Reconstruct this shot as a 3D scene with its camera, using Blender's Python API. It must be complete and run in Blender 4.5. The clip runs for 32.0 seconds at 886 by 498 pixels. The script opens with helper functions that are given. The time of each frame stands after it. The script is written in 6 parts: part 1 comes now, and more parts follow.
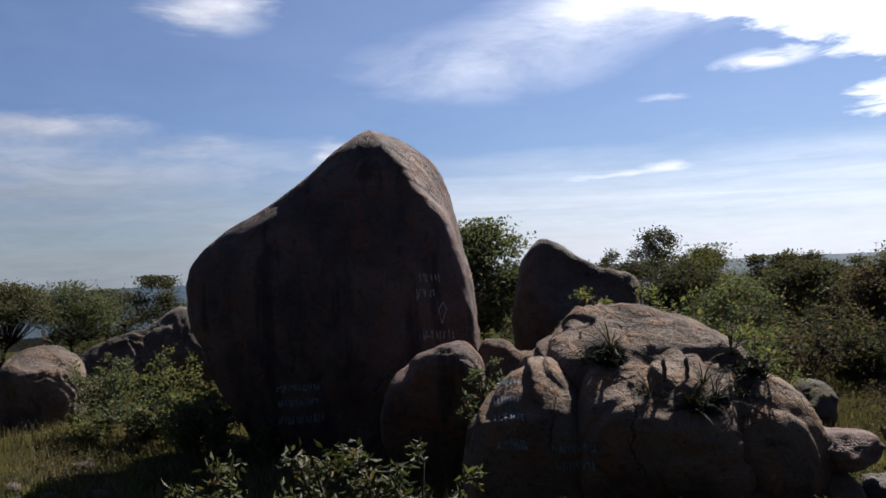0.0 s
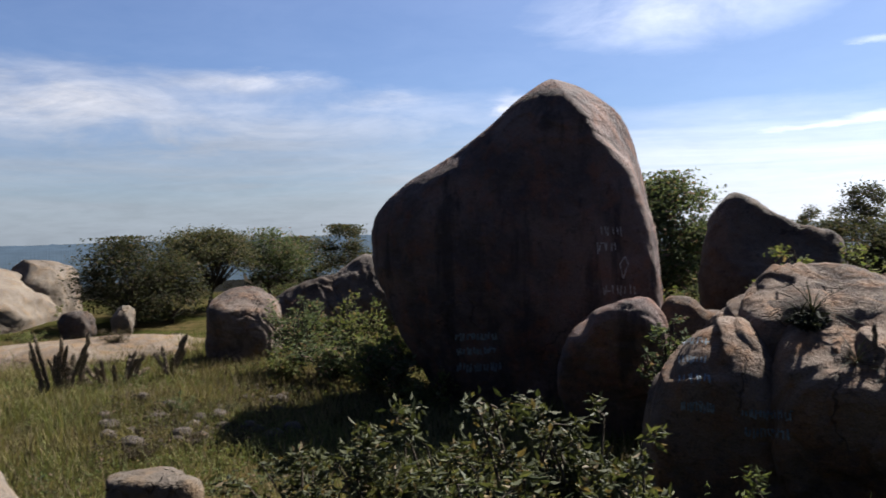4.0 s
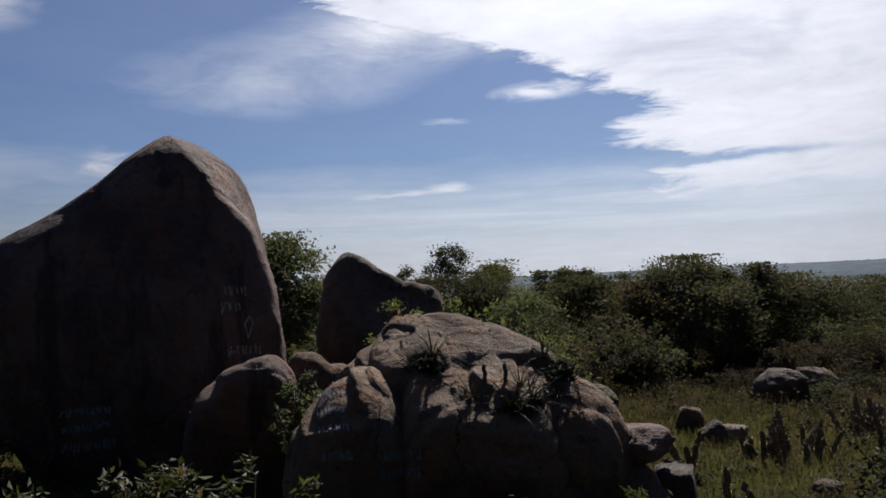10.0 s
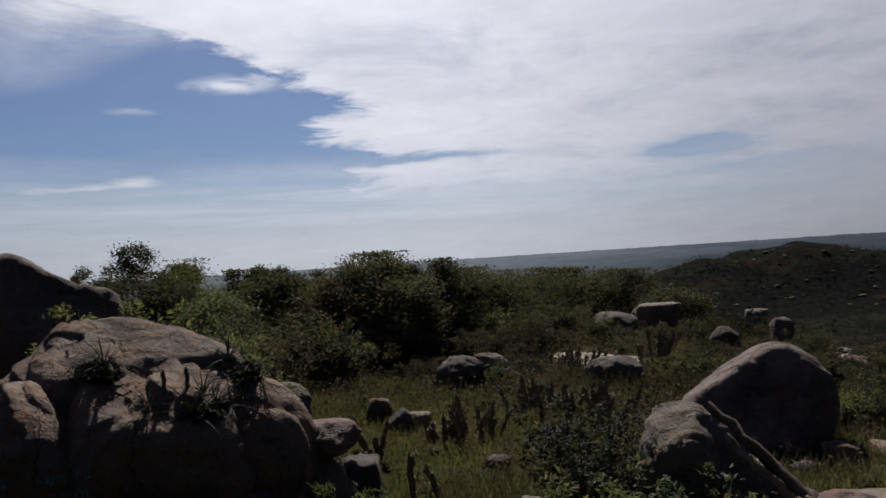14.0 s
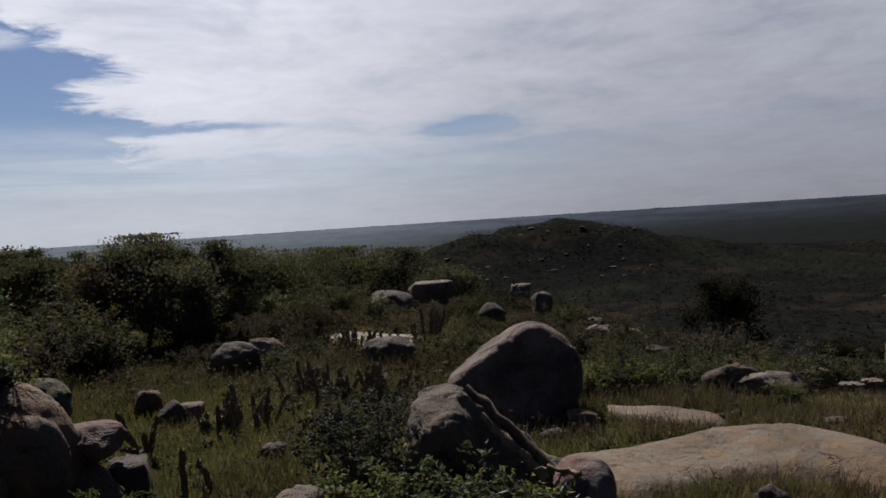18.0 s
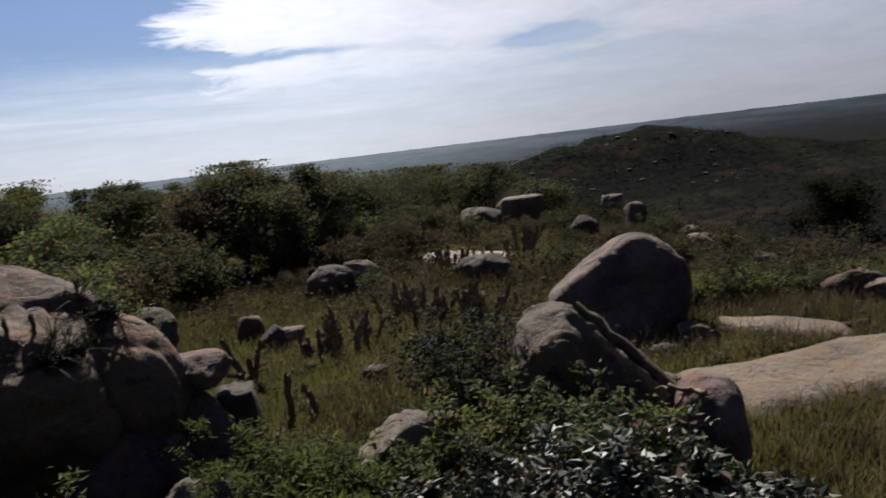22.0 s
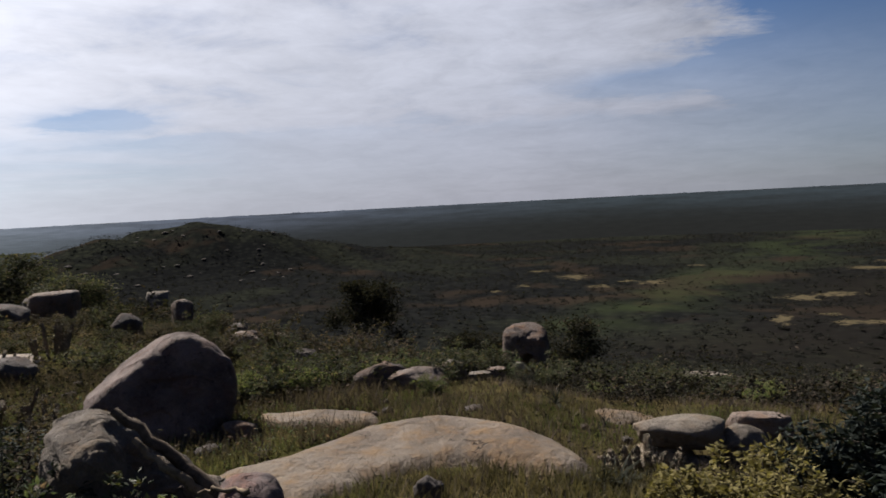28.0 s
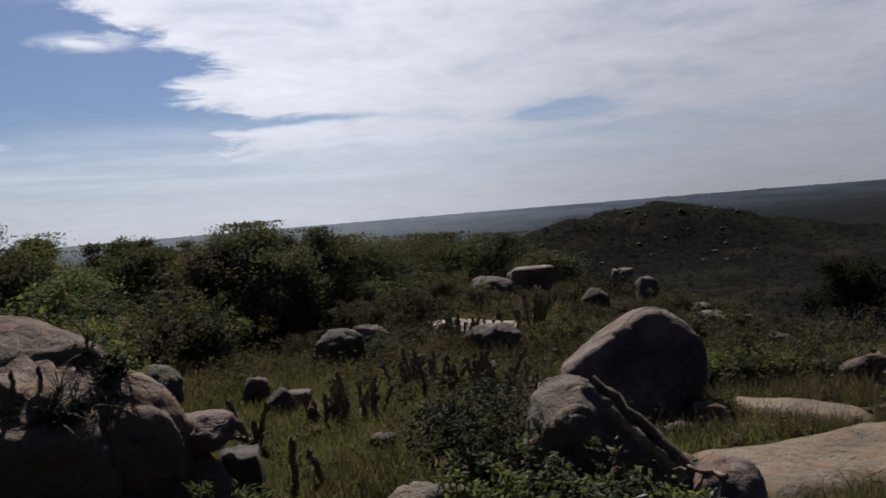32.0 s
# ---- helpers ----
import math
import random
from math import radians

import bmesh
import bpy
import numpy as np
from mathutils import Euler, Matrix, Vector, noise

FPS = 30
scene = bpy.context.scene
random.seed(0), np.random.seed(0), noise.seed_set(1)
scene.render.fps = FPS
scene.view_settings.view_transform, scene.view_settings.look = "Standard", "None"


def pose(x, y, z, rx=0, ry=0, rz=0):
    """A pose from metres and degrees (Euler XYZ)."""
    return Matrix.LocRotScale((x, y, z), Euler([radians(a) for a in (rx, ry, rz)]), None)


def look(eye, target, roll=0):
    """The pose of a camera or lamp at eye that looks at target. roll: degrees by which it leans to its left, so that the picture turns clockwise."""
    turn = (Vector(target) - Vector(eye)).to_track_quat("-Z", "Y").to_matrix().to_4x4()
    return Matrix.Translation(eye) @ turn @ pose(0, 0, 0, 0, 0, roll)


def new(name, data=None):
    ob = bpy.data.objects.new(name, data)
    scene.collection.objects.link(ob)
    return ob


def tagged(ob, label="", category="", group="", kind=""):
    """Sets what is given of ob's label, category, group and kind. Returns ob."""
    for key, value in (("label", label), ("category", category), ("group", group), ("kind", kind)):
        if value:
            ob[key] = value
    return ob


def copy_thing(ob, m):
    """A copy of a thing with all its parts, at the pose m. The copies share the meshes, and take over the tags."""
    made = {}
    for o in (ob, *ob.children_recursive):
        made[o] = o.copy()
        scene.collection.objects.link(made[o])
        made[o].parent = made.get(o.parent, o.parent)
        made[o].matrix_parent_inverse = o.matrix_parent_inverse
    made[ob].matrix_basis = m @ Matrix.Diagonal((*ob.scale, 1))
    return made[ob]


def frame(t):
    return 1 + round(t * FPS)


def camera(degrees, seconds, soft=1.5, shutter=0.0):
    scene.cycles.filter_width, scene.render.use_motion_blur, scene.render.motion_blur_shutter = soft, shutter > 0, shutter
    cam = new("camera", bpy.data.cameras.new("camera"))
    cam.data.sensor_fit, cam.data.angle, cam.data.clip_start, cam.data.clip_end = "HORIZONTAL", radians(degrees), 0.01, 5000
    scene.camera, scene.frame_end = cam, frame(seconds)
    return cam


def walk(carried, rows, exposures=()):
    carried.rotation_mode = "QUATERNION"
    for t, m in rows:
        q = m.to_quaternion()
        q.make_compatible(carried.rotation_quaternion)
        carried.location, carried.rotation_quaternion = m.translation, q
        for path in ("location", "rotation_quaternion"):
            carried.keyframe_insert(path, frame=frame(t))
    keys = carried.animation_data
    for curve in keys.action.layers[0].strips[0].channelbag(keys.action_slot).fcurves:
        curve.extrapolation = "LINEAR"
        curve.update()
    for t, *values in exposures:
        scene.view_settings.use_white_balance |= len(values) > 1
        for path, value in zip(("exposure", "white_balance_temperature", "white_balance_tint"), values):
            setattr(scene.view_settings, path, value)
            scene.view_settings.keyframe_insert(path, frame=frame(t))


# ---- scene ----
LENS = 57.76
cam = camera(LENS, 32.0, soft=1.6, shutter=0.3)

# seconds, eye x, y, z, bearing, tilt, lean (degrees; bearing 0 looks along +y and grows to the right)
PATH = [
    (0.0, 0.220, -0.102, 3.362, 0.00, 1.27, -2.82),
    (0.5, 0.231, -0.048, 3.353, -0.54, 0.02, -2.50),
    (1.0, 0.252, -0.054, 3.351, 0.29, -1.09, -1.90),
    (1.5, 0.243, -0.108, 3.362, 3.09, -1.15, -1.84),
    (2.0, 0.211, -0.110, 3.360, 1.85, -1.59, -1.86),
    (2.5, 0.209, -0.066, 3.343, -1.18, -2.40, -2.00),
    (3.0, 0.197, -0.051, 3.331, -1.97, -2.86, -2.21),
    (3.5, 0.192, -0.021, 3.344, -6.84, -1.81, -2.27),
    (4.0, 0.167, 0.013, 3.336, -12.71, -1.57, -1.69),
    (4.5, 0.137, 0.015, 3.322, -16.49, -1.88, -1.16),
    (5.1, 0.059, 0.018, 3.312, -19.18, -2.45, -1.08),
    (5.5, -0.034, 0.023, 3.303, -18.93, -2.74, -1.42),
    (5.9, -0.123, 0.031, 3.294, -17.05, -2.65, -1.83),
    (6.5, -0.180, 0.049, 3.286, -11.21, -1.21, -2.11),
    (7.0, -0.124, 0.116, 3.279, -4.84, 0.87, -2.03),
    (7.5, -0.130, 0.052, 3.301, 1.73, 3.00, -2.22),
    (8.0, -0.142, 0.000, 3.309, 7.14, 4.50, -2.64),
    (8.5, -0.157, 0.004, 3.311, 8.44, 4.30, -3.12),
    (9.0, -0.179, -0.034, 3.312, 10.33, 3.46, -2.84),
    (9.5, -0.197, -0.054, 3.302, 13.08, 2.41, -3.14),
    (10.0, -0.174, -0.030, 3.289, 15.19, 1.80, -2.83),
    (10.5, -0.141, -0.017, 3.298, 17.04, 1.47, -3.86),
    (11.0, -0.125, -0.012, 3.298, 19.42, 0.67, -3.70),
    (11.5, -0.116, 0.009, 3.291, 21.18, 1.14, -4.56),
    (12.0, -0.078, -0.007, 3.277, 25.08, 0.71, -3.79),
    (12.5, -0.058, 0.011, 3.280, 30.07, 0.08, -4.54),
    (13.0, -0.054, 0.001, 3.283, 31.64, 0.09, -4.66),
    (13.5, -0.045, -0.008, 3.279, 33.56, 0.46, -4.59),
    (14.0, -0.039, -0.013, 3.279, 36.51, 0.41, -3.78),
    (14.5, -0.029, -0.018, 3.280, 38.24, 0.09, -3.55),
    (15.2, -0.066, -0.113, 3.333, 38.86, -0.73, -3.93),
    (15.8, -0.138, -0.293, 3.434, 38.29, -1.76, -4.81),
    (16.5, -0.170, -0.386, 3.487, 39.83, -1.98, -4.74),
    (17.0, -0.144, -0.381, 3.485, 42.60, -1.62, -4.01),
    (17.5, -0.149, -0.352, 3.492, 49.50, -2.35, -2.79),
    (18.0, -0.168, -0.296, 3.492, 51.98, -2.34, -3.70),
    (18.5, -0.117, -0.226, 3.475, 49.65, -4.59, -4.15),
    (19.0, -0.049, -0.167, 3.475, 45.86, -3.12, -4.56),
    (19.5, -0.014, -0.131, 3.472, 43.86, -4.02, -4.89),
    (20.0, -0.020, -0.043, 3.465, 47.20, -4.65, -3.98),
    (20.5, -0.042, 0.065, 3.460, 45.15, -4.91, -3.09),
    (21.0, 0.011, 0.127, 3.451, 42.66, -9.14, -4.36),
    (21.5, 0.076, 0.158, 3.453, 41.78, -8.16, -6.97),
    (22.0, 0.129, 0.171, 3.437, 45.33, -7.67, -6.89),
    (22.5, 0.083, 0.199, 3.477, 52.26, -5.40, -5.08),
    (23.0, 0.063, 0.190, 3.490, 52.69, -1.68, -3.90),
    (23.5, 0.074, 0.161, 3.487, 56.86, -1.64, -3.92),
    (24.0, 0.029, 0.114, 3.512, 61.67, -1.75, -3.07),
    (24.5, 0.006, 0.104, 3.508, 65.60, -2.00, -3.09),
    (25.0, 0.010, 0.095, 3.509, 69.58, -1.10, -2.76),
    (25.5, -0.004, 0.070, 3.512, 73.07, -1.98, -3.67),
    (26.0, -0.012, 0.060, 3.508, 77.77, -2.47, -3.13),
    (26.5, -0.021, 0.059, 3.506, 80.36, -2.98, -2.71),
    (27.1, -0.021, 0.058, 3.502, 81.49, -3.39, -2.49),
    (27.5, -0.017, 0.058, 3.498, 80.35, -3.50, -2.61),
    (27.9, -0.012, 0.060, 3.495, 78.04, -3.53, -2.90),
    (28.5, -0.004, 0.066, 3.492, 73.03, -3.54, -3.58),
    (29.0, 0.018, 0.095, 3.492, 68.30, -3.56, -4.23),
    (29.5, 0.010, 0.093, 3.486, 65.18, -3.31, -4.15),
    (30.0, 0.055, 0.138, 3.476, 63.71, -3.60, -3.66),
    (30.5, 0.076, 0.174, 3.470, 60.68, -2.76, -3.77),
    (31.0, 0.102, 0.219, 3.454, 54.62, -1.97, -4.32),
    (31.5, 0.149, 0.272, 3.446, 49.43, -2.13, -3.83),
    (32.0, 0.130, 0.292, 3.430, 45.21, -2.82, -4.75),
]


def way(az, el):
    a, e = radians(az), radians(el)
    return Vector((math.sin(a) * math.cos(e), math.cos(a) * math.cos(e), math.sin(e)))


EXPOSURE = [(0, 1.35), (2.5, 1.46), (4, 1.72), (4.5, 1.77), (6.5, 1.81), (7, 1.72), (7.5, 1.12), (8, 0.92), (9, 0.8), (11, 0.82), (13, 0.56), (17, 0.57), (20.5, 0.875), (21.5, 1.05), (22.5, 0.9), (23, 0.765), (25, 0.8), (26, 0.94), (28.4, 1.14), (28.9, 1.02), (29.5, 0.77), (30.5, 0.67), (32, 0.72)]
walk(cam, [(t, look((x, y, z), Vector((x, y, z)) + way(b, p), roll)) for t, x, y, z, b, p, roll in PATH], EXPOSURE)


# ---- node helper ----
class Graph:
    def __init__(self, tree):
        self.t, self.n, self.l = tree, tree.nodes, tree.links

    def put(self, socket, v):
        if isinstance(v, bpy.types.NodeSocket):
            self.l.new(v, socket)
        elif v is not None:
            socket.default_value = v

    def m(self, op, a, b=None, c=None, clamp=False):
        k = self.n.new("ShaderNodeMath")
        k.operation, k.use_clamp = op, clamp
        for s, v in zip(k.inputs, (a, b, c)):
            self.put(s, v)
        return k.outputs[0]

    def v(self, op, a, b=None):
        k = self.n.new("ShaderNodeVectorMath")
        k.operation = op
        self.put(k.inputs[0], a)
        if b is not None:
            self.put(k.inputs[3] if op == "SCALE" else k.inputs[1], b)
        return k.outputs[0]

    def xyz(self, v):
        k = self.n.new("ShaderNodeSeparateXYZ")
        self.put(k.inputs[0], v)
        return k.outputs

    def vec(self, x, y, z=0.0):
        k = self.n.new("ShaderNodeCombineXYZ")
        for s, v in zip(k.inputs, (x, y, z)):
            self.put(s, v)
        return k.outputs[0]

    def step(self, a, lo, hi, to0=0.0, to1=1.0):
        k = self.n.new("ShaderNodeMapRange")
        k.interpolation_type = "SMOOTHSTEP"
        for s, v in zip(k.inputs, (a, lo, hi, to0, to1)):
            self.put(s, v)
        return k.outputs[0]

    def noise(self, v, scale, detail=4.0, rough=0.55, distort=0.0, color=False):
        k = self.n.new("ShaderNodeTexNoise")
        self.put(k.inputs["Vector"], v)
        for s, x in (("Scale", scale), ("Detail", detail), ("Roughness", rough), ("Distortion", distort)):
            self.put(k.inputs[s], x)
        return k.outputs[1 if color else 0]

    def cell(self, v, scale, feature="F1", out=0):
        k = self.n.new("ShaderNodeTexVoronoi")
        k.feature = feature
        self.put(k.inputs["Vector"], v)
        self.put(k.inputs["Scale"], scale)
        return k.outputs[out]

    def mix(self, f, a, b, how="MIX"):
        k = self.n.new("ShaderNodeMix")
        k.data_type, k.blend_type = "RGBA", how
        col = lambda c: (*c, 1) if isinstance(c, tuple) and len(c) == 3 else c
        self.put(k.inputs[0], f), self.put(k.inputs[6], col(a)), self.put(k.inputs[7], col(b))
        return k.outputs[2]


# ---- sky and sun ----
SUN_AZ, SUN_EL = 36.0, 46.0
world = bpy.data.worlds.new("sky")
scene.world = world
world.use_nodes = True
g = Graph(world.node_tree)
g.n.clear()
sky = g.n.new("ShaderNodeTexSky")
sky.sky_type, sky.sun_disc = "NISHITA", False
sky.sun_elevation, sky.sun_rotation = radians(SUN_EL), radians(SUN_AZ)
sky.altitude, sky.air_density, sky.dust_density, sky.ozone_density = 300, 1.0, 0.6, 2.2
d = g.n.new("ShaderNodeTexCoord").outputs["Generated"]
dx, dy, dz = g.xyz(d)
high = g.m("MAXIMUM", dz, 0.0)
flat = g.m("ADD", high, 0.14)
plane = g.vec(g.m("DIVIDE", dx, flat), g.m("DIVIDE", dy, flat))
az = g.m("MULTIPLY", g.m("ARCTAN2", dx, dy), 57.2958)
el = g.m("MULTIPLY", g.m("ARCSINE", dz), 57.2958)
bands = g.vec(g.m("MULTIPLY", az, 0.045), g.m("MULTIPLY", el, 0.2))
fine = g.noise(plane, 1.7, 7.0, 0.62, 0.4)
broad = g.noise(plane, 0.55, 4.0, 0.55)
streak = g.noise(bands, 1.6, 5.0, 0.55, 0.3)
tatter = g.noise(bands, 5.0, 6.0, 0.65, 0.6)
f0, s0, t0 = (g.m("SUBTRACT", q, 0.5) for q in (fine, streak, tatter))
azw = g.m("ADD", az, g.m("ADD", g.m("MULTIPLY", s0, 14.0), g.m("MULTIPLY", t0, 9.0)))
elw = g.m("ADD", el, g.m("ADD", g.m("MULTIPLY", s0, 2.2), g.m("MULTIPLY", t0, 2.4)))


def blob(a, e, sa, se, gain):
    p = g.m("POWER", g.m("DIVIDE", g.m("SUBTRACT", azw, a), sa), 2.0)
    q = g.m("POWER", g.m("DIVIDE", g.m("SUBTRACT", elw, e), se), 2.0)
    return g.m("MULTIPLY", g.m("EXPONENT", g.m("MULTIPLY", g.m("ADD", p, q), -1.0)), gain)


# the large sheet of altocumulus towards the sun
left = g.m("SUBTRACT", 30.5, g.m("MULTIPLY", g.m("SUBTRACT", el, 7.0), 0.7))
left = g.m("SUBTRACT", left, g.m("MULTIPLY", g.m("MAXIMUM", g.m("SUBTRACT", el, 13.5), 0.0), 2.6))
sheet = g.m("MULTIPLY", g.step(g.m("SUBTRACT", azw, left), -1.5, 1.8), g.step(azw, 99.0, 94.0))
sheet = g.m("MULTIPLY", g.m("MULTIPLY", sheet, g.step(elw, 2.0, 6.0)), g.step(elw, 36.0, 24.0))
sheet = g.m("MULTIPLY", sheet, g.step(fine, 0.25, 0.5, 0.78, 1.0))
azw, elw = (g.m("ADD", q, g.m("ADD", g.m("MULTIPLY", s0, k1), g.m("MULTIPLY", t0, k2))) for q, k1, k2 in ((az, 4.0, 5.0), (el, 0.5, 1.3)))
sheet = g.m("MAXIMUM", sheet, blob(22.8, 12.5, 2.6, 0.5, 1.0))
hole = g.m("ADD", blob(54.7, 6.2, 2.8, 0.6, 1.5), blob(34.5, 7.0, 6.5, 0.3, 0.9))
hole = g.m("ADD", hole, blob(95.0, 7.3, 6.5, 0.9, 1.0))
hole = g.m("ADD", hole, blob(60.0, 4.9, 4.0, 0.25, 0.4))
sheet = g.m("SUBTRACT", sheet, hole, clamp=True)
# haze and thin bands low over the land, wisps above them
long_ = g.noise(g.vec(g.m("MULTIPLY", az, 0.022), g.m("ADD", g.m("MULTIPLY", el, 0.42), g.m("MULTIPLY", az, 0.006))), 1.5, 6.0, 0.6, 0.5)
low = g.m("MULTIPLY", g.step(elw, 10.0, 2.5), g.step(long_, 0.25, 0.68, 0.5, 1.02))
low = g.m("MAXIMUM", low, g.step(el, 6.5, 0.5, 0.0, 1.0))
low = g.m("MAXIMUM", low, g.m("MULTIPLY", g.step(el, 13.0, 4.0, 0.0, 1.0), g.step(az, 40.0, 68.0)))
low = g.m("MULTIPLY", low, g.step(az, 112.0, 82.0, 0.4, 1.0))
thin = g.m("ADD", blob(-41.0, 9.2, 10.0, 1.9, 0.85), blob(-24.0, 7.4, 22.0, 2.2, 0.5))
for spot in ((-26.0, 10.3, 5.0, 0.7, 0.7), (-15.0, 18.0, 3.4, 1.3, 0.95), (4.0, 14.0, 9.0, 2.4, 0.5), (11.5, 5.7, 4.2, 0.3, 0.75), (14.6, 6.1, 2.2, 0.35, 0.8),
             (16.6, 6.3, 1.2, 0.5, 0.5), (16.6, 10.9, 2.0, 0.3, 0.45), (-7.4, 8.3, 0.9, 0.8, 0.6), (16.0, 17.5, 9.0, 2.0, 0.6),
             (12.5, 16.8, 6.0, 1.5, 0.6), (-30.0, 5.5, 16.0, 1.6, 0.45), (-17.0, 9.0, 2.2, 0.6, 0.3)):
    thin = g.m("ADD", thin, blob(*spot))
thin = g.m("MULTIPLY", thin, g.step(fine, 0.28, 0.6, 0.45, 1.05))
veil = g.step(az, 80.0, 25.0, 0.0, 0.1)
thin = g.m("MAXIMUM", thin, veil)
cover = g.m("MAXIMUM", g.m("MAXIMUM", sheet, g.m("MULTIPLY", low, 0.9)), g.m("MULTIPLY", thin, 1.0), clamp=True)
# clouds brighten towards the sun and have greyer bellies
sunward = way(SUN_AZ, SUN_EL)
glow = g.n.new("ShaderNodeVectorMath")
glow.operation = "DOT_PRODUCT"
g.put(glow.inputs[0], d), g.put(glow.inputs[1], tuple(sunward))
near = g.step(glow.outputs["Value"], 0.38, 1.0)
mottle = g.m("ADD", g.m("ADD", g.m("MULTIPLY", s0, 1.6), g.m("MULTIPLY", f0, 6.4)), g.m("MULTIPLY", g.m("SUBTRACT", g.noise(plane, 5.2, 6.0, 0.65, 0.6), 0.5), 3.8))
mottle = g.m("MULTIPLY", g.m("ADD", mottle, g.m("MULTIPLY", g.m("SUBTRACT", long_, 0.5), 1.6)), g.step(el, 1.0, 13.0, 0.4, 1.0))
bright = g.m("ADD", g.m("ADD", 6.0, g.m("MULTIPLY", near, 9.5)), mottle)
bright = g.m("MULTIPLY", bright, g.m("MAXIMUM", g.step(el, -0.5, 6.0, 0.95, 1.0), 0.0))
bright = g.m("MULTIPLY", bright, g.m("MAXIMUM", g.step(az, -35.0, 15.0, 0.64, 1.0), g.step(el, 1.0, 9.0)))
bright = g.m("MULTIPLY", bright, g.m("MULTIPLY", g.step(az, 32.0, 66.0, 1.23, 0.85), g.step(az, 66.0, 86.0, 1.0, 1.15)))
# unseen clouds away from the sun are dimmed to cut fill light
bright = g.m("MULTIPLY", bright, g.step(glow.outputs["Value"], -0.55, 0.12, 0.26, 1.0))
aside = g.step(az, 35.0, 92.0)
tone = g.mix(g.step(el, 1.0, 9.0), g.mix(aside, g.mix(g.step(az, -30.0, 10.0), (0.8, 0.91, 1.06), (0.88, 0.925, 1.05)), (0.925, 0.935, 1.1)), g.mix(aside, (0.935, 0.955, 1.06), (0.9, 0.94, 1.1)))
cloud = g.v("SCALE", tone, bright)
blue = g.v("SCALE", g.mix(1.0, sky.outputs[0], (0.585, 0.735, 1.02), "MULTIPLY"), g.step(az, 84.0, 108.0, 1.0, 0.7))
# the sky is set deeper away from the sun, weakening fill on shaded sides
deep = g.step(glow.outputs["Value"], -0.6, 0.14, 0.2, 1.0)
paint = g.v("SCALE", g.mix(g.m("MULTIPLY", cover, 0.97), blue, cloud), g.m("MULTIPLY", deep, 0.644))
back = g.n.new("ShaderNodeBackground")
back.inputs[1].default_value = 0.05
g.put(back.inputs[0], paint)
g.l.new(back.outputs[0], g.n.new("ShaderNodeOutputWorld").inputs[0])

lamp = bpy.data.lights.new("sun", "SUN")
lamp.energy, lamp.angle, lamp.color = 5.0, radians(0.6), (1.0, 0.95, 0.88)
new("sun", lamp).matrix_world = look(tuple(sunward * 60), (0, 0, 0))


# ---- materials ----
def material(name):
    m = bpy.data.materials.new(name)
    m.use_nodes = True
    q = Graph(m.node_tree)
    return m, q, q.n["Principled BSDF"]


def relief(q, shader, height, strength, distance):
    b = q.n.new("ShaderNodeBump")
    b.inputs["Strength"].default_value, b.inputs["Distance"].default_value = strength, distance
    q.put(b.inputs["Height"], height)
    q.put(shader.inputs["Normal"], b.outputs[0])


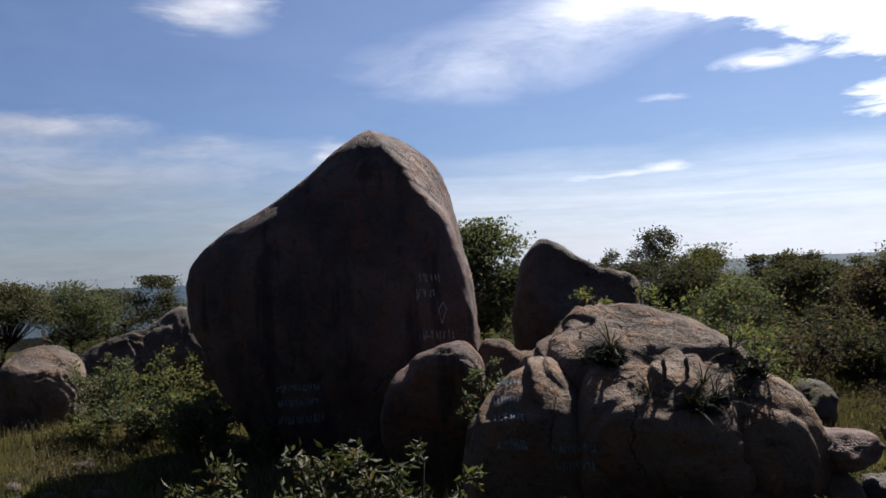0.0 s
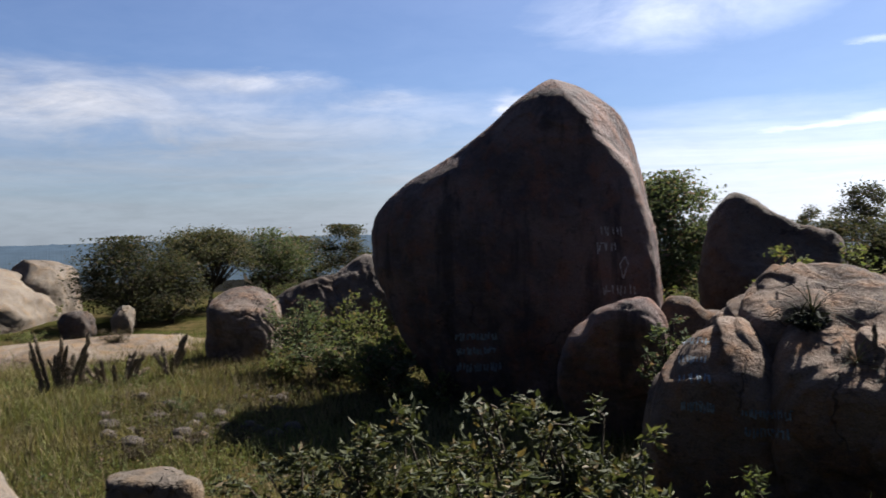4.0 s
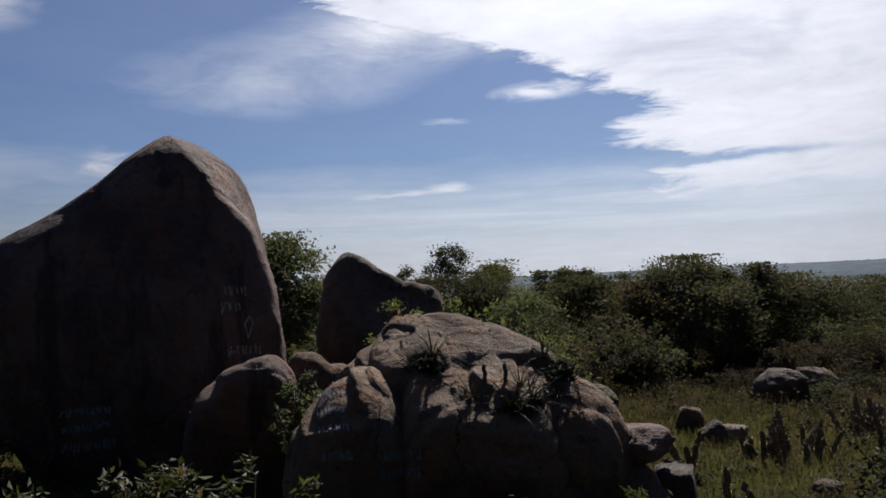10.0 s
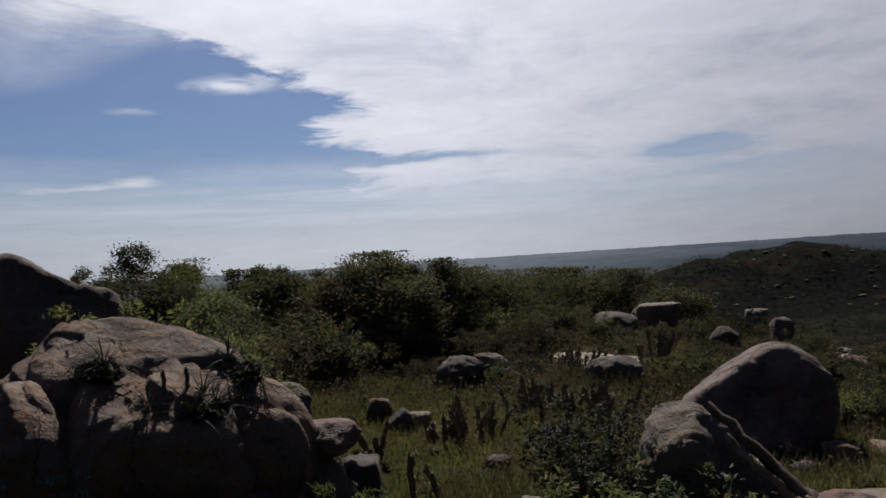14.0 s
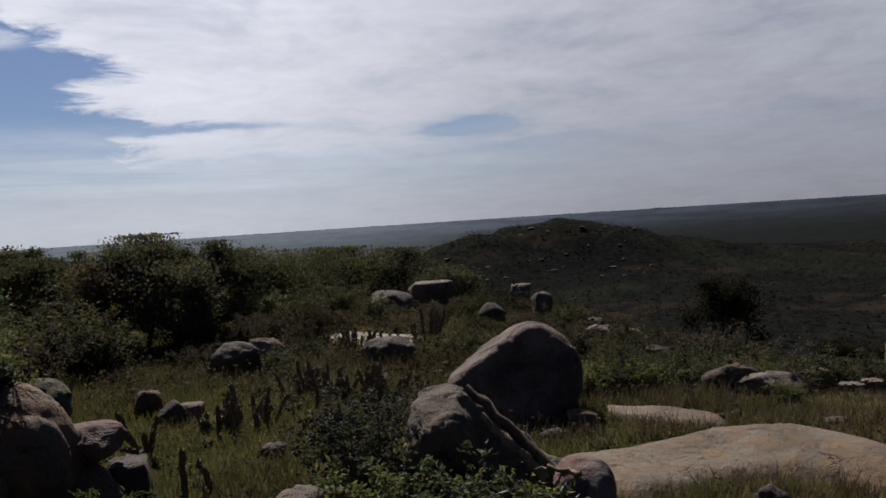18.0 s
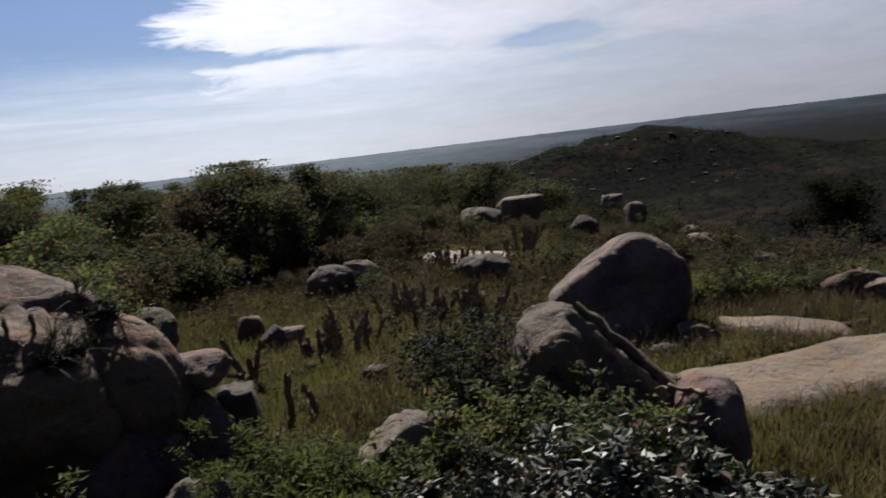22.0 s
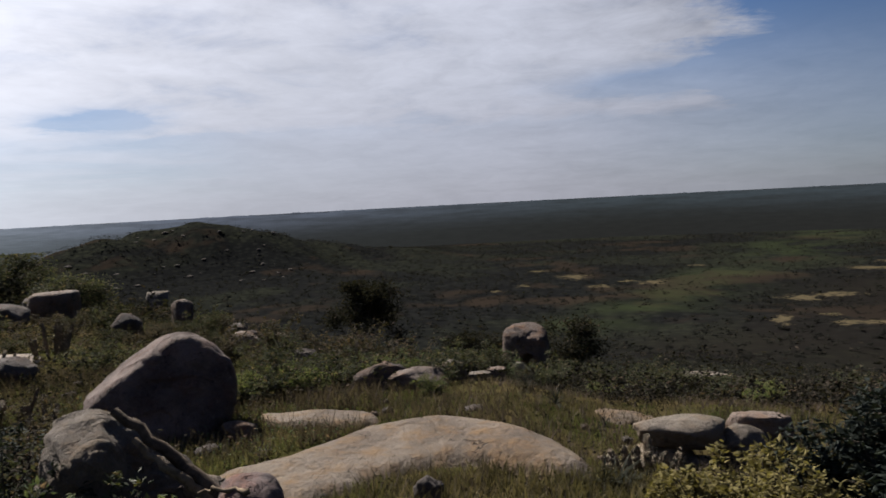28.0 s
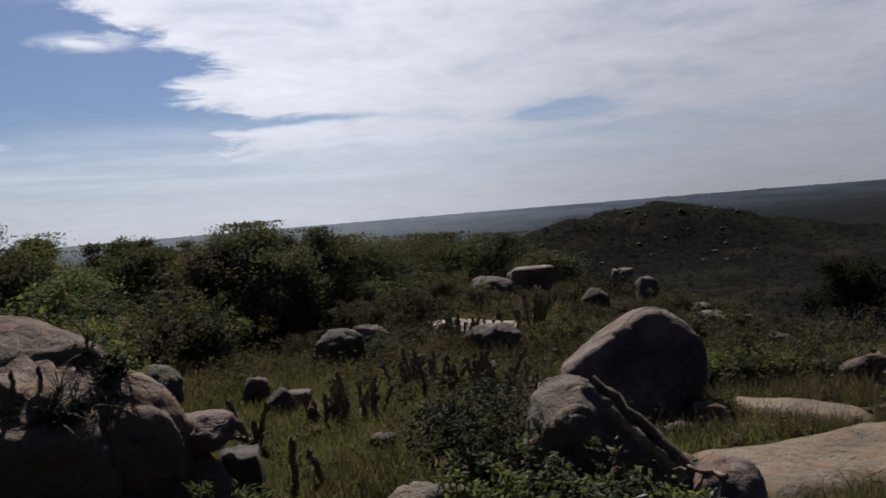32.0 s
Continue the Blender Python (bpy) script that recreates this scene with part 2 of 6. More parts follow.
def granite(name, pale, dark, rust, stain=0.5, rusty=0.5, streaks=False):
    m, q, s = material(name)
    p = q.n.new("ShaderNodeTexCoord").outputs["Object"]
    rnd = q.n.new("ShaderNodeObjectInfo").outputs["Random"]
    p = q.v("ADD", p, q.vec(q.m("MULTIPLY", rnd, 37.0), q.m("MULTIPLY", rnd, 11.0)))
    big = q.noise(p, 0.7, 5, 0.6, 0.4)
    mid = q.noise(p, 2.6, 6, 0.65)
    grain = q.noise(p, 55.0, 3, 0.7)
    speck = q.cell(p, 38.0)
    c = q.mix(q.step(big, 0.35, 0.65), dark, pale)
    c = q.mix(q.m("MULTIPLY", q.step(mid, 0.5 - 0.1 * rusty, 0.72), rusty), c, rust)
    if streaks:
        x, y, z = q.xyz(p)
        run = q.noise(q.vec(q.m("MULTIPLY", x, 2.2), q.m("MULTIPLY", y, 2.2), q.m("MULTIPLY", z, 0.22)), 1.0, 5, 0.6)
        c = q.mix(q.m("MULTIPLY", q.step(run, 0.52, 0.66), 0.75), c, (0.0308, 0.028, 0.0294))
        c = q.mix(q.m("MULTIPLY", q.step(run, 0.45, 0.3), 0.35), c, rust)
    blot = q.noise(p, 5.5, 5, 0.7)
    c = q.mix(q.m("MULTIPLY", q.step(blot, 0.56, 0.7), stain), c, tuple(0.3 * k for k in dark))
    patchy_ = q.noise(p, 12.0, 6, 0.7, 0.5)
    c = q.mix(q.m("MULTIPLY", q.step(patchy_, 0.55, 0.68), 0.5), c, tuple(0.5 * k for k in dark))
    c = q.mix(q.m("MULTIPLY", q.step(patchy_, 0.44, 0.3), 0.4), c, tuple(min(1, 1.35 * k) for k in pale))
    c = q.mix(q.step(grain, 0.3, 0.75, 0.0, 0.4), c, tuple(0.45 * k for k in dark))
    c = q.mix(q.m("MULTIPLY", q.step(speck, 0.22, 0.05), 0.25), c, tuple(min(1, 1.6 * k) for k in pale))
    warp = q.v("ADD", p, q.v("SCALE", q.noise(p, 1.4, 4, 0.6, 0.0, True), 0.9))
    edge = q.cell(warp, 0.75, "DISTANCE_TO_EDGE")
    crack = q.m("MULTIPLY", q.step(edge, 0.013, 0.002), q.step(q.noise(p, 0.9, 2), 0.55, 0.66))
    c = q.mix(q.m("MULTIPLY", crack, 0.5), c, (0.0196, 0.0154, 0.014))
    scale_ = q.cell(q.v("MULTIPLY", warp, (1.0, 1.0, 2.2)), 2.1)
    q.put(s.inputs["Base Color"], c)
    q.put(s.inputs["Roughness"], q.step(mid, 0.2, 0.8, 0.78, 0.95))
    s.inputs["Specular IOR Level"].default_value = 0.12
    h = q.m("ADD", q.m("MULTIPLY", mid, 1.0), q.m("ADD", q.m("MULTIPLY", grain, 0.16), q.m("MULTIPLY", blot, 0.6)))
    h = q.m("SUBTRACT", q.m("ADD", h, q.m("MULTIPLY", scale_, 0.22)), q.m("MULTIPLY", crack, 0.5))
    relief(q, s, h, 1.0, 0.1)
    return m


ROCK = granite("weathered granite", (0.155, 0.122, 0.104), (0.058, 0.045, 0.04), (0.15, 0.078, 0.038), 0.6, 0.6)
BROWN = granite("brown stained granite", (0.15, 0.115, 0.102), (0.04, 0.031, 0.029), (0.1, 0.052, 0.038), 0.75, 0.6)
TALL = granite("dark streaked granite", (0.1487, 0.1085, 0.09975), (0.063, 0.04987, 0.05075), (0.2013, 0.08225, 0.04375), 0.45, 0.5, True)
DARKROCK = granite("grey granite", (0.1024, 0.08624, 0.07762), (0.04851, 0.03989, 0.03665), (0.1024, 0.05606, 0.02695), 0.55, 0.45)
PALE = granite("bare pale granite", (0.155, 0.13, 0.107), (0.085, 0.07, 0.058), (0.155, 0.098, 0.05), 0.45, 0.55)
SLAB_PALE = granite("bleached granite", (0.2688, 0.224, 0.1848), (0.168, 0.1344, 0.112), (0.2128, 0.1344, 0.0672), 0.25, 0.4)
SLAB = granite("bare stained granite", (0.158, 0.127, 0.1), (0.086, 0.066, 0.051), (0.165, 0.1, 0.048), 0.5, 0.8)
MOUND_ROCK = granite("rusty exfoliated granite", (0.156, 0.116, 0.092), (0.046, 0.034, 0.029), (0.168, 0.082, 0.036), 0.6, 0.72)
ORANGE = granite("rusty granite", (0.2, 0.162, 0.118), (0.11, 0.085, 0.062), (0.19, 0.122, 0.064), 0.35, 0.6)


def leafy(name, a, b, rough=0.5, through_light=0.25, dry=None, shine=0.15, patch=0.0):
    m, q, s = material(name)
    rnd = q.n.new("ShaderNodeNewGeometry").outputs["Random Per Island"]
    own = q.n.new("ShaderNodeObjectInfo").outputs["Random"]
    c = q.mix(rnd, a, b)
    if dry:
        c = q.mix(q.step(rnd, 0.86, 0.9), c, dry)
    if patch:
        where = q.n.new("ShaderNodeTexCoord").outputs["Object"]
        c = q.mix(q.m("MULTIPLY", q.step(q.noise(where, 0.45, 4, 0.6), 0.44, 0.62), patch), c, dry)
        c = q.mix(q.m("MULTIPLY", q.step(q.noise(where, 0.9, 3, 0.6), 0.5, 0.66), patch), c, tuple(0.45 * k for k in a))
    h = q.n.new("ShaderNodeHueSaturation")
    h.inputs["Saturation"].default_value = 0.8
    q.put(h.inputs["Value"], q.m("ADD", 0.75, q.m("MULTIPLY", own, 0.5)))
    q.put(h.inputs["Color"], c)
    c = h.outputs[0]
    q.put(s.inputs["Base Color"], c)
    q.put(s.inputs["Roughness"], rough)
    s.inputs["Specular IOR Level"].default_value = shine
    t = q.n.new("ShaderNodeBsdfTranslucent")
    q.put(t.inputs[0], q.mix(1.0, c, (1.0, 1.0, 0.55), "MULTIPLY"))
    k = q.n.new("ShaderNodeMixShader")
    k.inputs[0].default_value = through_light
    q.l.new(s.outputs[0], k.inputs[1]), q.l.new(t.outputs[0], k.inputs[2])
    q.l.new(k.outputs[0], q.n["Material Output"].inputs[0])
    return m


LEAF = leafy("green leaves", (0.03764, 0.0596, 0.02875), (0.1108, 0.1296, 0.05807), 0.75, 0.38, (0.1611, 0.0966, 0.07662), 0.03)
LEAF_BRIGHT = leafy("yellow green leaves", (0.05855, 0.08197, 0.02202), (0.1464, 0.1522, 0.0489), 0.75, 0.42, (0.1522, 0.09956, 0.05378), 0.03)
LEAF_GLOSS = leafy("glossy leaves", (0.01154, 0.01698, 0.01361), (0.02716, 0.03328, 0.0257), 0.6, 0.2, None, 0.04)
LEAF_SILVER = leafy("grey waxy leaves", (0.014, 0.021, 0.0135), (0.038, 0.044, 0.031), 0.5, 0.1, (0.06, 0.04, 0.022), 0.24)
LEAF_NEAR = leafy("long glossy leaves", (0.02388, 0.03306, 0.01148), (0.08082, 0.08635, 0.02755), 0.55, 0.34, (0.1194, 0.08082, 0.02755), 0.1)
LEAF_TREE = leafy("tree leaves", (0.027, 0.033, 0.019), (0.074, 0.075, 0.041), 0.75, 0.4, (0.11, 0.08, 0.05), 0.03)
LEAF_DRY = leafy("dry brown scrub", (0.03248, 0.028, 0.0196), (0.08064, 0.06272, 0.04144), 0.8, 0.35, (0.1098, 0.0672, 0.04256), 0.03)
LEAF_YELLOW = leafy("yellow leaves", (0.08888, 0.07546, 0.01747), (0.1673, 0.1294, 0.03492), 0.75, 0.35, None, 0.03)
GRASS = leafy("olive grass", (0.0485, 0.052, 0.02093), (0.131, 0.128, 0.0486), 0.8, 0.3, (0.1455, 0.12, 0.0648), 0.02, 0.6)
LUSH = leafy("fresh green grass", (0.05486, 0.0679, 0.01747), (0.1334, 0.1375, 0.03931), 0.75, 0.35, (0.1888, 0.1456, 0.06993), 0.03, 0.7)
STRAW_PALE = leafy("pale dry grass", (0.055, 0.04662, 0.02041), (0.1161, 0.0945, 0.04593), 0.85, 0.3, (0.1467, 0.1071, 0.06124), 0.02, 0.7)
STRAW = leafy("dry grass", (0.0462, 0.0355, 0.0272), (0.102, 0.0745, 0.0575), 0.85, 0.3, (0.1212, 0.088, 0.081), 0.02, 0.6)
FERN = leafy("ferny leaves", (0.05, 0.068, 0.018), (0.1, 0.116, 0.033), 0.75, 0.4, None, 0.03)
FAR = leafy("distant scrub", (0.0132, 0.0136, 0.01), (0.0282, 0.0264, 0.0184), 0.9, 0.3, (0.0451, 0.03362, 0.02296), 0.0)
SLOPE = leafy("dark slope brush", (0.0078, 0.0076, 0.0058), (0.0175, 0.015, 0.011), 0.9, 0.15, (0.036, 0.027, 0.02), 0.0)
# greyed green that carries some of the distance haze in its colour
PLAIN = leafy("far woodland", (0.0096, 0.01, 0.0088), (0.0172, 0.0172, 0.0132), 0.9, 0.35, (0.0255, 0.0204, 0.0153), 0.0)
BLADE = leafy("stiff rosette leaves", (0.01358, 0.0175, 0.01134), (0.03259, 0.0336, 0.02363), 0.7, 0.1, (0.04074, 0.028, 0.0189), 0.03)


def plain(name, a, b, scale, rough=0.85, bump=0.4):
    m, q, s = material(name)
    p = q.n.new("ShaderNodeTexCoord").outputs["Object"]
    f = q.noise(p, scale, 6, 0.65)
    q.put(s.inputs["Base Color"], q.mix(q.step(f, 0.3, 0.7), a, b))
    s.inputs["Roughness"].default_value = rough
    s.inputs["Specular IOR Level"].default_value = 0.12
    relief(q, s, f, bump, 0.02)
    return m


BARK = plain("bark", (0.02156, 0.01725, 0.01401), (0.05606, 0.04528, 0.0345), 14.0)
OLDWOOD = plain("weathered trunk", (0.03, 0.022, 0.016), (0.095, 0.068, 0.048), 11.0, 0.85, 0.8)
DEADWOOD = plain("dead wood", (0.07546, 0.0539, 0.0345), (0.1725, 0.1294, 0.08624), 9.0)
CACTUS = plain("cactus skin", (0.0462, 0.04515, 0.03045), (0.1575, 0.1134, 0.0798), 16.0, 0.8)
SPINE = plain("cactus spines", (0.2156, 0.1833, 0.1294), (0.3665, 0.3126, 0.2372), 30.0)
PAINT = plain("faded white paint", (0.14, 0.126, 0.126), (0.308, 0.294, 0.294), 20.0, 0.8, 0.1)
PAINT_BLUE = plain("faded pale blue paint", (0.077, 0.098, 0.119), (0.168, 0.203, 0.231), 16.0, 0.8, 0.1)


# bearing, distance, half width and half depth of bare and of green ground on the plain
CLEARINGS = [(84.1, 690, 9, 9), (86.5, 632, 11, 14), (88.3, 568, 9, 12), (92.0, 585, 10, 10), (82.9, 575, 4, 5), (80.9, 556, 5, 4), (90.2, 600, 6, 6), (101.3, 503, 10, 9), (103.4, 511, 10, 8),
             (105.1, 662, 14, 10), (107.1, 708, 16, 11), (100.2, 388, 4, 12), (103.0, 413, 6, 6), (104.7, 382, 9, 9), (106.4, 392, 7, 7), (95.0, 700, 9, 5)]
FIELDS = [(86.0, 400, 24, 30), (90.8, 430, 30, 40), (94.0, 510, 32, 50), (96.6, 600, 36, 70), (100.3, 860, 45, 150), (103.0, 1150, 50, 200)]


def earth():
    m, q, s = material("earth and low growth")
    p = q.n.new("ShaderNodeTexCoord").outputs["Object"]
    x, y, z = q.xyz(p)
    r = q.m("SQRT", q.m("ADD", q.m("MULTIPLY", x, x), q.m("MULTIPLY", y, y)))
    a = q.noise(p, 0.35, 5, 0.6)
    b = q.noise(p, 2.3, 6, 0.65)
    fine_ = q.noise(p, 22.0, 4, 0.7)
    c = q.mix(q.step(a, 0.4, 0.62), (0.02548, 0.02744, 0.00784), (0.0539, 0.04018, 0.0196))
    c = q.mix(q.step(b, 0.42, 0.7), c, (0.01568, 0.01862, 0.00588))
    c = q.mix(q.step(fine_, 0.5, 0.75, 0.0, 0.55), c, (0.06468, 0.049, 0.02352))
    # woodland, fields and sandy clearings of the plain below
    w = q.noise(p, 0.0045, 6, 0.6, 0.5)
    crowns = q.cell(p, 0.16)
    # distance haze is painted into the wood: its greens lean to neutral blue
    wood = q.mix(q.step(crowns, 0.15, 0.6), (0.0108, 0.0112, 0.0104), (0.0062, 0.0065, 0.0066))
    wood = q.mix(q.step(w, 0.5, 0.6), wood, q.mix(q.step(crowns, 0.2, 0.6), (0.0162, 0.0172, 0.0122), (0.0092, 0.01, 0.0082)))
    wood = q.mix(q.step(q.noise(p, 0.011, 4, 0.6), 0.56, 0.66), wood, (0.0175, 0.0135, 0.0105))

    def near_to(spots):
        out = None
        for bearing, dist, across, along in spots:
            cx, cy = dist * math.sin(radians(bearing)), dist * math.cos(radians(bearing))
            ux, uy = math.cos(radians(bearing)), -math.sin(radians(bearing))
            ex, ey = q.m("SUBTRACT", x, cx), q.m("SUBTRACT", y, cy)
            u = q.m("DIVIDE", q.m("ADD", q.m("MULTIPLY", ex, ux), q.m("MULTIPLY", ey, uy)), across)
            t = q.m("DIVIDE", q.m("SUBTRACT", q.m("MULTIPLY", ey, ux), q.m("MULTIPLY", ex, uy)), along)
            k = q.m("EXPONENT", q.m("MULTIPLY", q.m("ADD", q.m("MULTIPLY", u, u), q.m("MULTIPLY", t, t)), -1.0))
            out = k if out is None else q.m("MAXIMUM", out, k)
        return out

    field = q.m("MULTIPLY", near_to(FIELDS), q.step(q.noise(p, 0.02, 4, 0.6), 0.35, 0.6))
    wood = q.mix(q.m("MULTIPLY", field, 0.6), wood, (0.026, 0.033, 0.0145))
    wood = q.mix(q.m("MULTIPLY", near_to([(101.0, 330, 45, 70), (106.0, 520, 50, 120), (108.0, 300, 60, 100), (96.0, 300, 40, 60)]), 0.75), wood, (0.0095, 0.0082, 0.007))
    ragged = q.m("ADD", near_to([(b_, d_, ra * 1.5, rb * 1.6) for b_, d_, ra, rb in CLEARINGS]), q.m("MULTIPLY", q.m("SUBTRACT", q.noise(p, 0.16, 5, 0.75), 0.5), 3.0))
    wood = q.mix(q.step(ragged, 0.62, 0.85), wood, q.mix(q.noise(p, 0.3, 4, 0.6), (0.034, 0.028, 0.0165), (0.085, 0.068, 0.04)))
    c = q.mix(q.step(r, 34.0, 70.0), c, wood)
    q.put(s.inputs["Base Color"], c)
    s.inputs["Roughness"].default_value = 0.95
    s.inputs["Specular IOR Level"].default_value = 0.0
    relief(q, s, q.m("ADD", b, q.m("MULTIPLY", fine_, 0.4)), 0.7, 0.06)
    return m


EARTH = earth()


# ---- mesh helpers ----
def mesh_of(name, verts, faces, mats, smooth=False, index=None):
    me = bpy.data.meshes.new(name)
    v = np.asarray(verts, np.float32)
    f = np.asarray(faces, np.int32)
    k = f.shape[1]
    me.vertices.add(len(v)), me.loops.add(f.size), me.polygons.add(len(f))
    me.vertices.foreach_set("co", v.ravel())
    me.loops.foreach_set("vertex_index", f.ravel())
    me.polygons.foreach_set("loop_start", np.arange(0, f.size, k, dtype=np.int32))
    me.polygons.foreach_set("use_smooth", np.full(len(f), smooth))
    for m in mats if isinstance(mats, (list, tuple)) else [mats]:
        me.materials.append(m)
    if index is not None:
        me.polygons.foreach_set("material_index", np.asarray(index, np.int32))
    me.update(calc_edges=True)
    return me


def part_mesh(name, me, parent, label=""):
    ob = new(name, me)
    ob.parent = parent
    return tagged(ob, label)


def empty(name, at, label, category, group="", kind="", turn=0.0):
    ob = new(name)
    ob.matrix_world = pose(*at, 0, 0, turn)
    return tagged(ob, label, category, group, kind)


def polar(bearing, dist):
    a = radians(bearing)
    return dist * math.sin(a), dist * math.cos(a)


def ease(x, lo, hi):
    t = np.clip((np.asarray(x, float) - lo) / (hi - lo), 0, 1)
    return t * t * (3 - 2 * t)


def ground_z(x, y):
    """The hilltop, its slopes, the rocky ridge and the plain below."""
    x, y = np.asarray(x, float), np.asarray(y, float)
    r = np.hypot(x, y) + 1e-6
    b = np.degrees(np.arctan2(x, y))
    right = ease(b, 44, 84) * (1 - ease(b, 150, 180))
    leftw = 1 - ease(b, -14, 4)
    mid = np.clip(1 - right - leftw, 0, 1)
    drop = right * 0.235 * np.maximum(r - 15, 0) + leftw * 0.2 * np.maximum(r - 48, 0) + mid * 0.12 * np.maximum(r - 62, 0)
    drop = drop + 0.03 * np.maximum(r - 20, 0) * ease(b, 25, 50) * (1 - right)
    drop = drop + ease(b, 80, 90) * (1 - ease(b, 150, 180)) * np.clip(0.26 * (r - 9.7), 0, 0.42)
    low = 62.0 - 31.0 * np.clip((r - 1300) / 3300, 0, 1)
    z = -low * (1 - np.exp(-drop / low * (1 + drop / low)))
    # the ridge that runs out to a low rocky hill
    rise = np.zeros_like(z)
    for bearing, dist, lift, wide in ((54.8, 880, 44, 95), (58.0, 920, 50, 90), (60.8, 900, 53, 88), (63.6, 900, 45, 90), (67.5, 940, 26, 95), (72, 960, 12, 95), (51.0, 860, 20, 80), (52, 230, 8, 60), (60, 300, 5, 55)):
        cx, cy = polar(bearing, dist)
        rise = np.maximum(rise, lift * np.exp(-((x - cx) ** 2 + (y - cy) ** 2) / (wide * wide)))
    z = z + rise * (1 + 0.07 * np.sin(x / 9.0) * np.cos(y / 11.0))
    z = z + 0.10 * np.sin(0.55 * x + 1.0) * np.cos(0.47 * y) * ease(r, 4, 12) + 0.05 * np.sin(1.7 * x) * np.sin(1.9 * y + 2)
    z = z + ease(r, 60, 300) * (1 - ease(r, 450, 800)) * (2.2 * np.sin(x / 37 + 1) * np.cos(y / 29) + 1.0 * np.sin(x / 13) * np.cos(y / 15 + 1))
    return z


def gz(x, y):
    return float(ground_z(x, y))


# ---- ground ----
def build_ground():
    rings = np.concatenate([[0.4], np.geomspace(1.2, 60, 90), np.geomspace(62, 4800, 110)])
    turn = np.radians(np.concatenate([np.arange(-60, 120, 0.6), np.arange(120, 300, 4.0)]))
    R, A = np.meshgrid(rings, turn, indexing="ij")
    X, Y = R * np.sin(A), R * np.cos(A)
    Z = ground_z(X, Y)
    n, k = len(rings), len(turn)
    v = np.stack([X, Y, Z], -1).reshape(-1, 3)
    i, j = np.meshgrid(np.arange(n - 1), np.arange(k), indexing="ij")
    j2 = (j + 1) % k
    f = np.stack([i * k + j, (i + 1) * k + j, (i + 1) * k + j2, i * k + j2], -1).reshape(-1, 4)[:, ::-1]
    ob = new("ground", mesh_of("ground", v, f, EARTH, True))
    tagged(ob, "grassy hilltop soil falling to a wooded plain", "ground", kind="structure")


build_ground()


# ---- rocks ----
def grid_faces(n, k):
    i, j = np.meshgrid(np.arange(n - 1), np.arange(k), indexing="ij")
    j2 = (j + 1) % k
    return np.stack([i * k + j, i * k + j2, (i + 1) * k + j2, (i + 1) * k + j], -1).reshape(-1, 4)


BALLS = {}


def ball(level):
    if level not in BALLS:
        bm = bmesh.new()
        bmesh.ops.create_icosphere(bm, subdivisions=level, radius=1)
        BALLS[level] = (np.array([v.co[:] for v in bm.verts]), np.array([[v.index for v in f.verts] for f in bm.faces]))
        bm.free()
    return BALLS[level]


def wobble(p, scale, seed, octaves=3):
    o = Vector((seed * 7.31, seed * 3.17, seed * 1.93))
    return np.array([noise.fractal(Vector(q) * scale + o, 1.0, 2.0, octaves) for q in p])


def rock_mesh(size, seed, level=4, square=2.5, rough=0.12, facets=9, lean=(0, 0), flat_top=0.0, taper=0.0, joints=3, hard=0.85, cuts=()):
    """A boulder with its base at z = 0, of width, depth and height size: a squared ball with planed sides, joints and swells."""
    rng = random.Random(seed)
    v, f = ball(level)
    n = (np.abs(v) ** square).sum(1) ** (-1 / square)
    p = v * n[:, None]
    big = wobble(v, 1.3, seed, 2)
    small = wobble(v, 3.6, seed + 50, 3)
    tiny = wobble(v, 11.0, seed + 90, 3)
    p = p * (1 + rough * big)[:, None]
    for _ in range(facets):
        a, e = rng.uniform(0, 6.28), rng.uniform(-0.4, 1.0)
        c = np.array([math.cos(a) * math.cos(e), math.sin(a) * math.cos(e), math.sin(e)])
        over = np.maximum(p @ c - rng.uniform(0.66, 0.9) - 0.05 * small, 0)
        p = p - hard * over[:, None] * c
    for *c, dist in cuts:
        c = np.array(c) / np.linalg.norm(c)
        over = 0.11 * np.log1p(np.exp(np.clip((p @ c - dist - 0.04 * small) / 0.11, -30, 30)))
        p = p - 0.9 * over[:, None] * c
    if flat_top:
        p[:, 2] -= 0.85 * np.maximum(p[:, 2] - (1 - flat_top), 0)
    p = p * (1 + rough * (0.3 * small + 0.1 * tiny))[:, None]
    # joints that cut into the surface, with one side standing a little proud
    for _ in range(joints):
        a, e = rng.uniform(0, 6.28), rng.uniform(0.3, 1.3)
        c = np.array([math.cos(a) * math.cos(e), math.sin(a) * math.cos(e), math.sin(e)])
        w = p @ c - rng.uniform(0.1, 0.6) + 0.1 * small + 0.05 * big
        p = p * (1 - 0.04 * np.exp(-(w / 0.022) ** 2) + 0.012 * np.tanh(w / 0.02))[:, None]
    p = (p - p.min(0)) / (p.max(0) - p.min(0))
    p[:, :2] -= 0.5
    t = p[:, 2:3]
    p[:, :2] *= 1 - taper * t
    p[:, :2] += (np.array(lean)[None] * t)
    return p * np.array(size), f


def rock(name, bearing, dist, width, top, label, mat=None, seed=1, depth=None, turn=None, sink=0.12, level=4, group="", base=None, **shape):
    """A boulder on the ground, whose highest point is at the height top."""
    x, y = polar(bearing, dist)
    z = gz(x, y) - sink if base is None else base
    v, f = rock_mesh((width, depth or width * 0.9, top - z), seed, level, **shape)
    ob = new(name, mesh_of(name, v, f, mat or ROCK, True))
    ob.matrix_world = pose(x, y, z, 0, 0, -bearing if turn is None else turn)
    return tagged(ob, label, "rock", group)


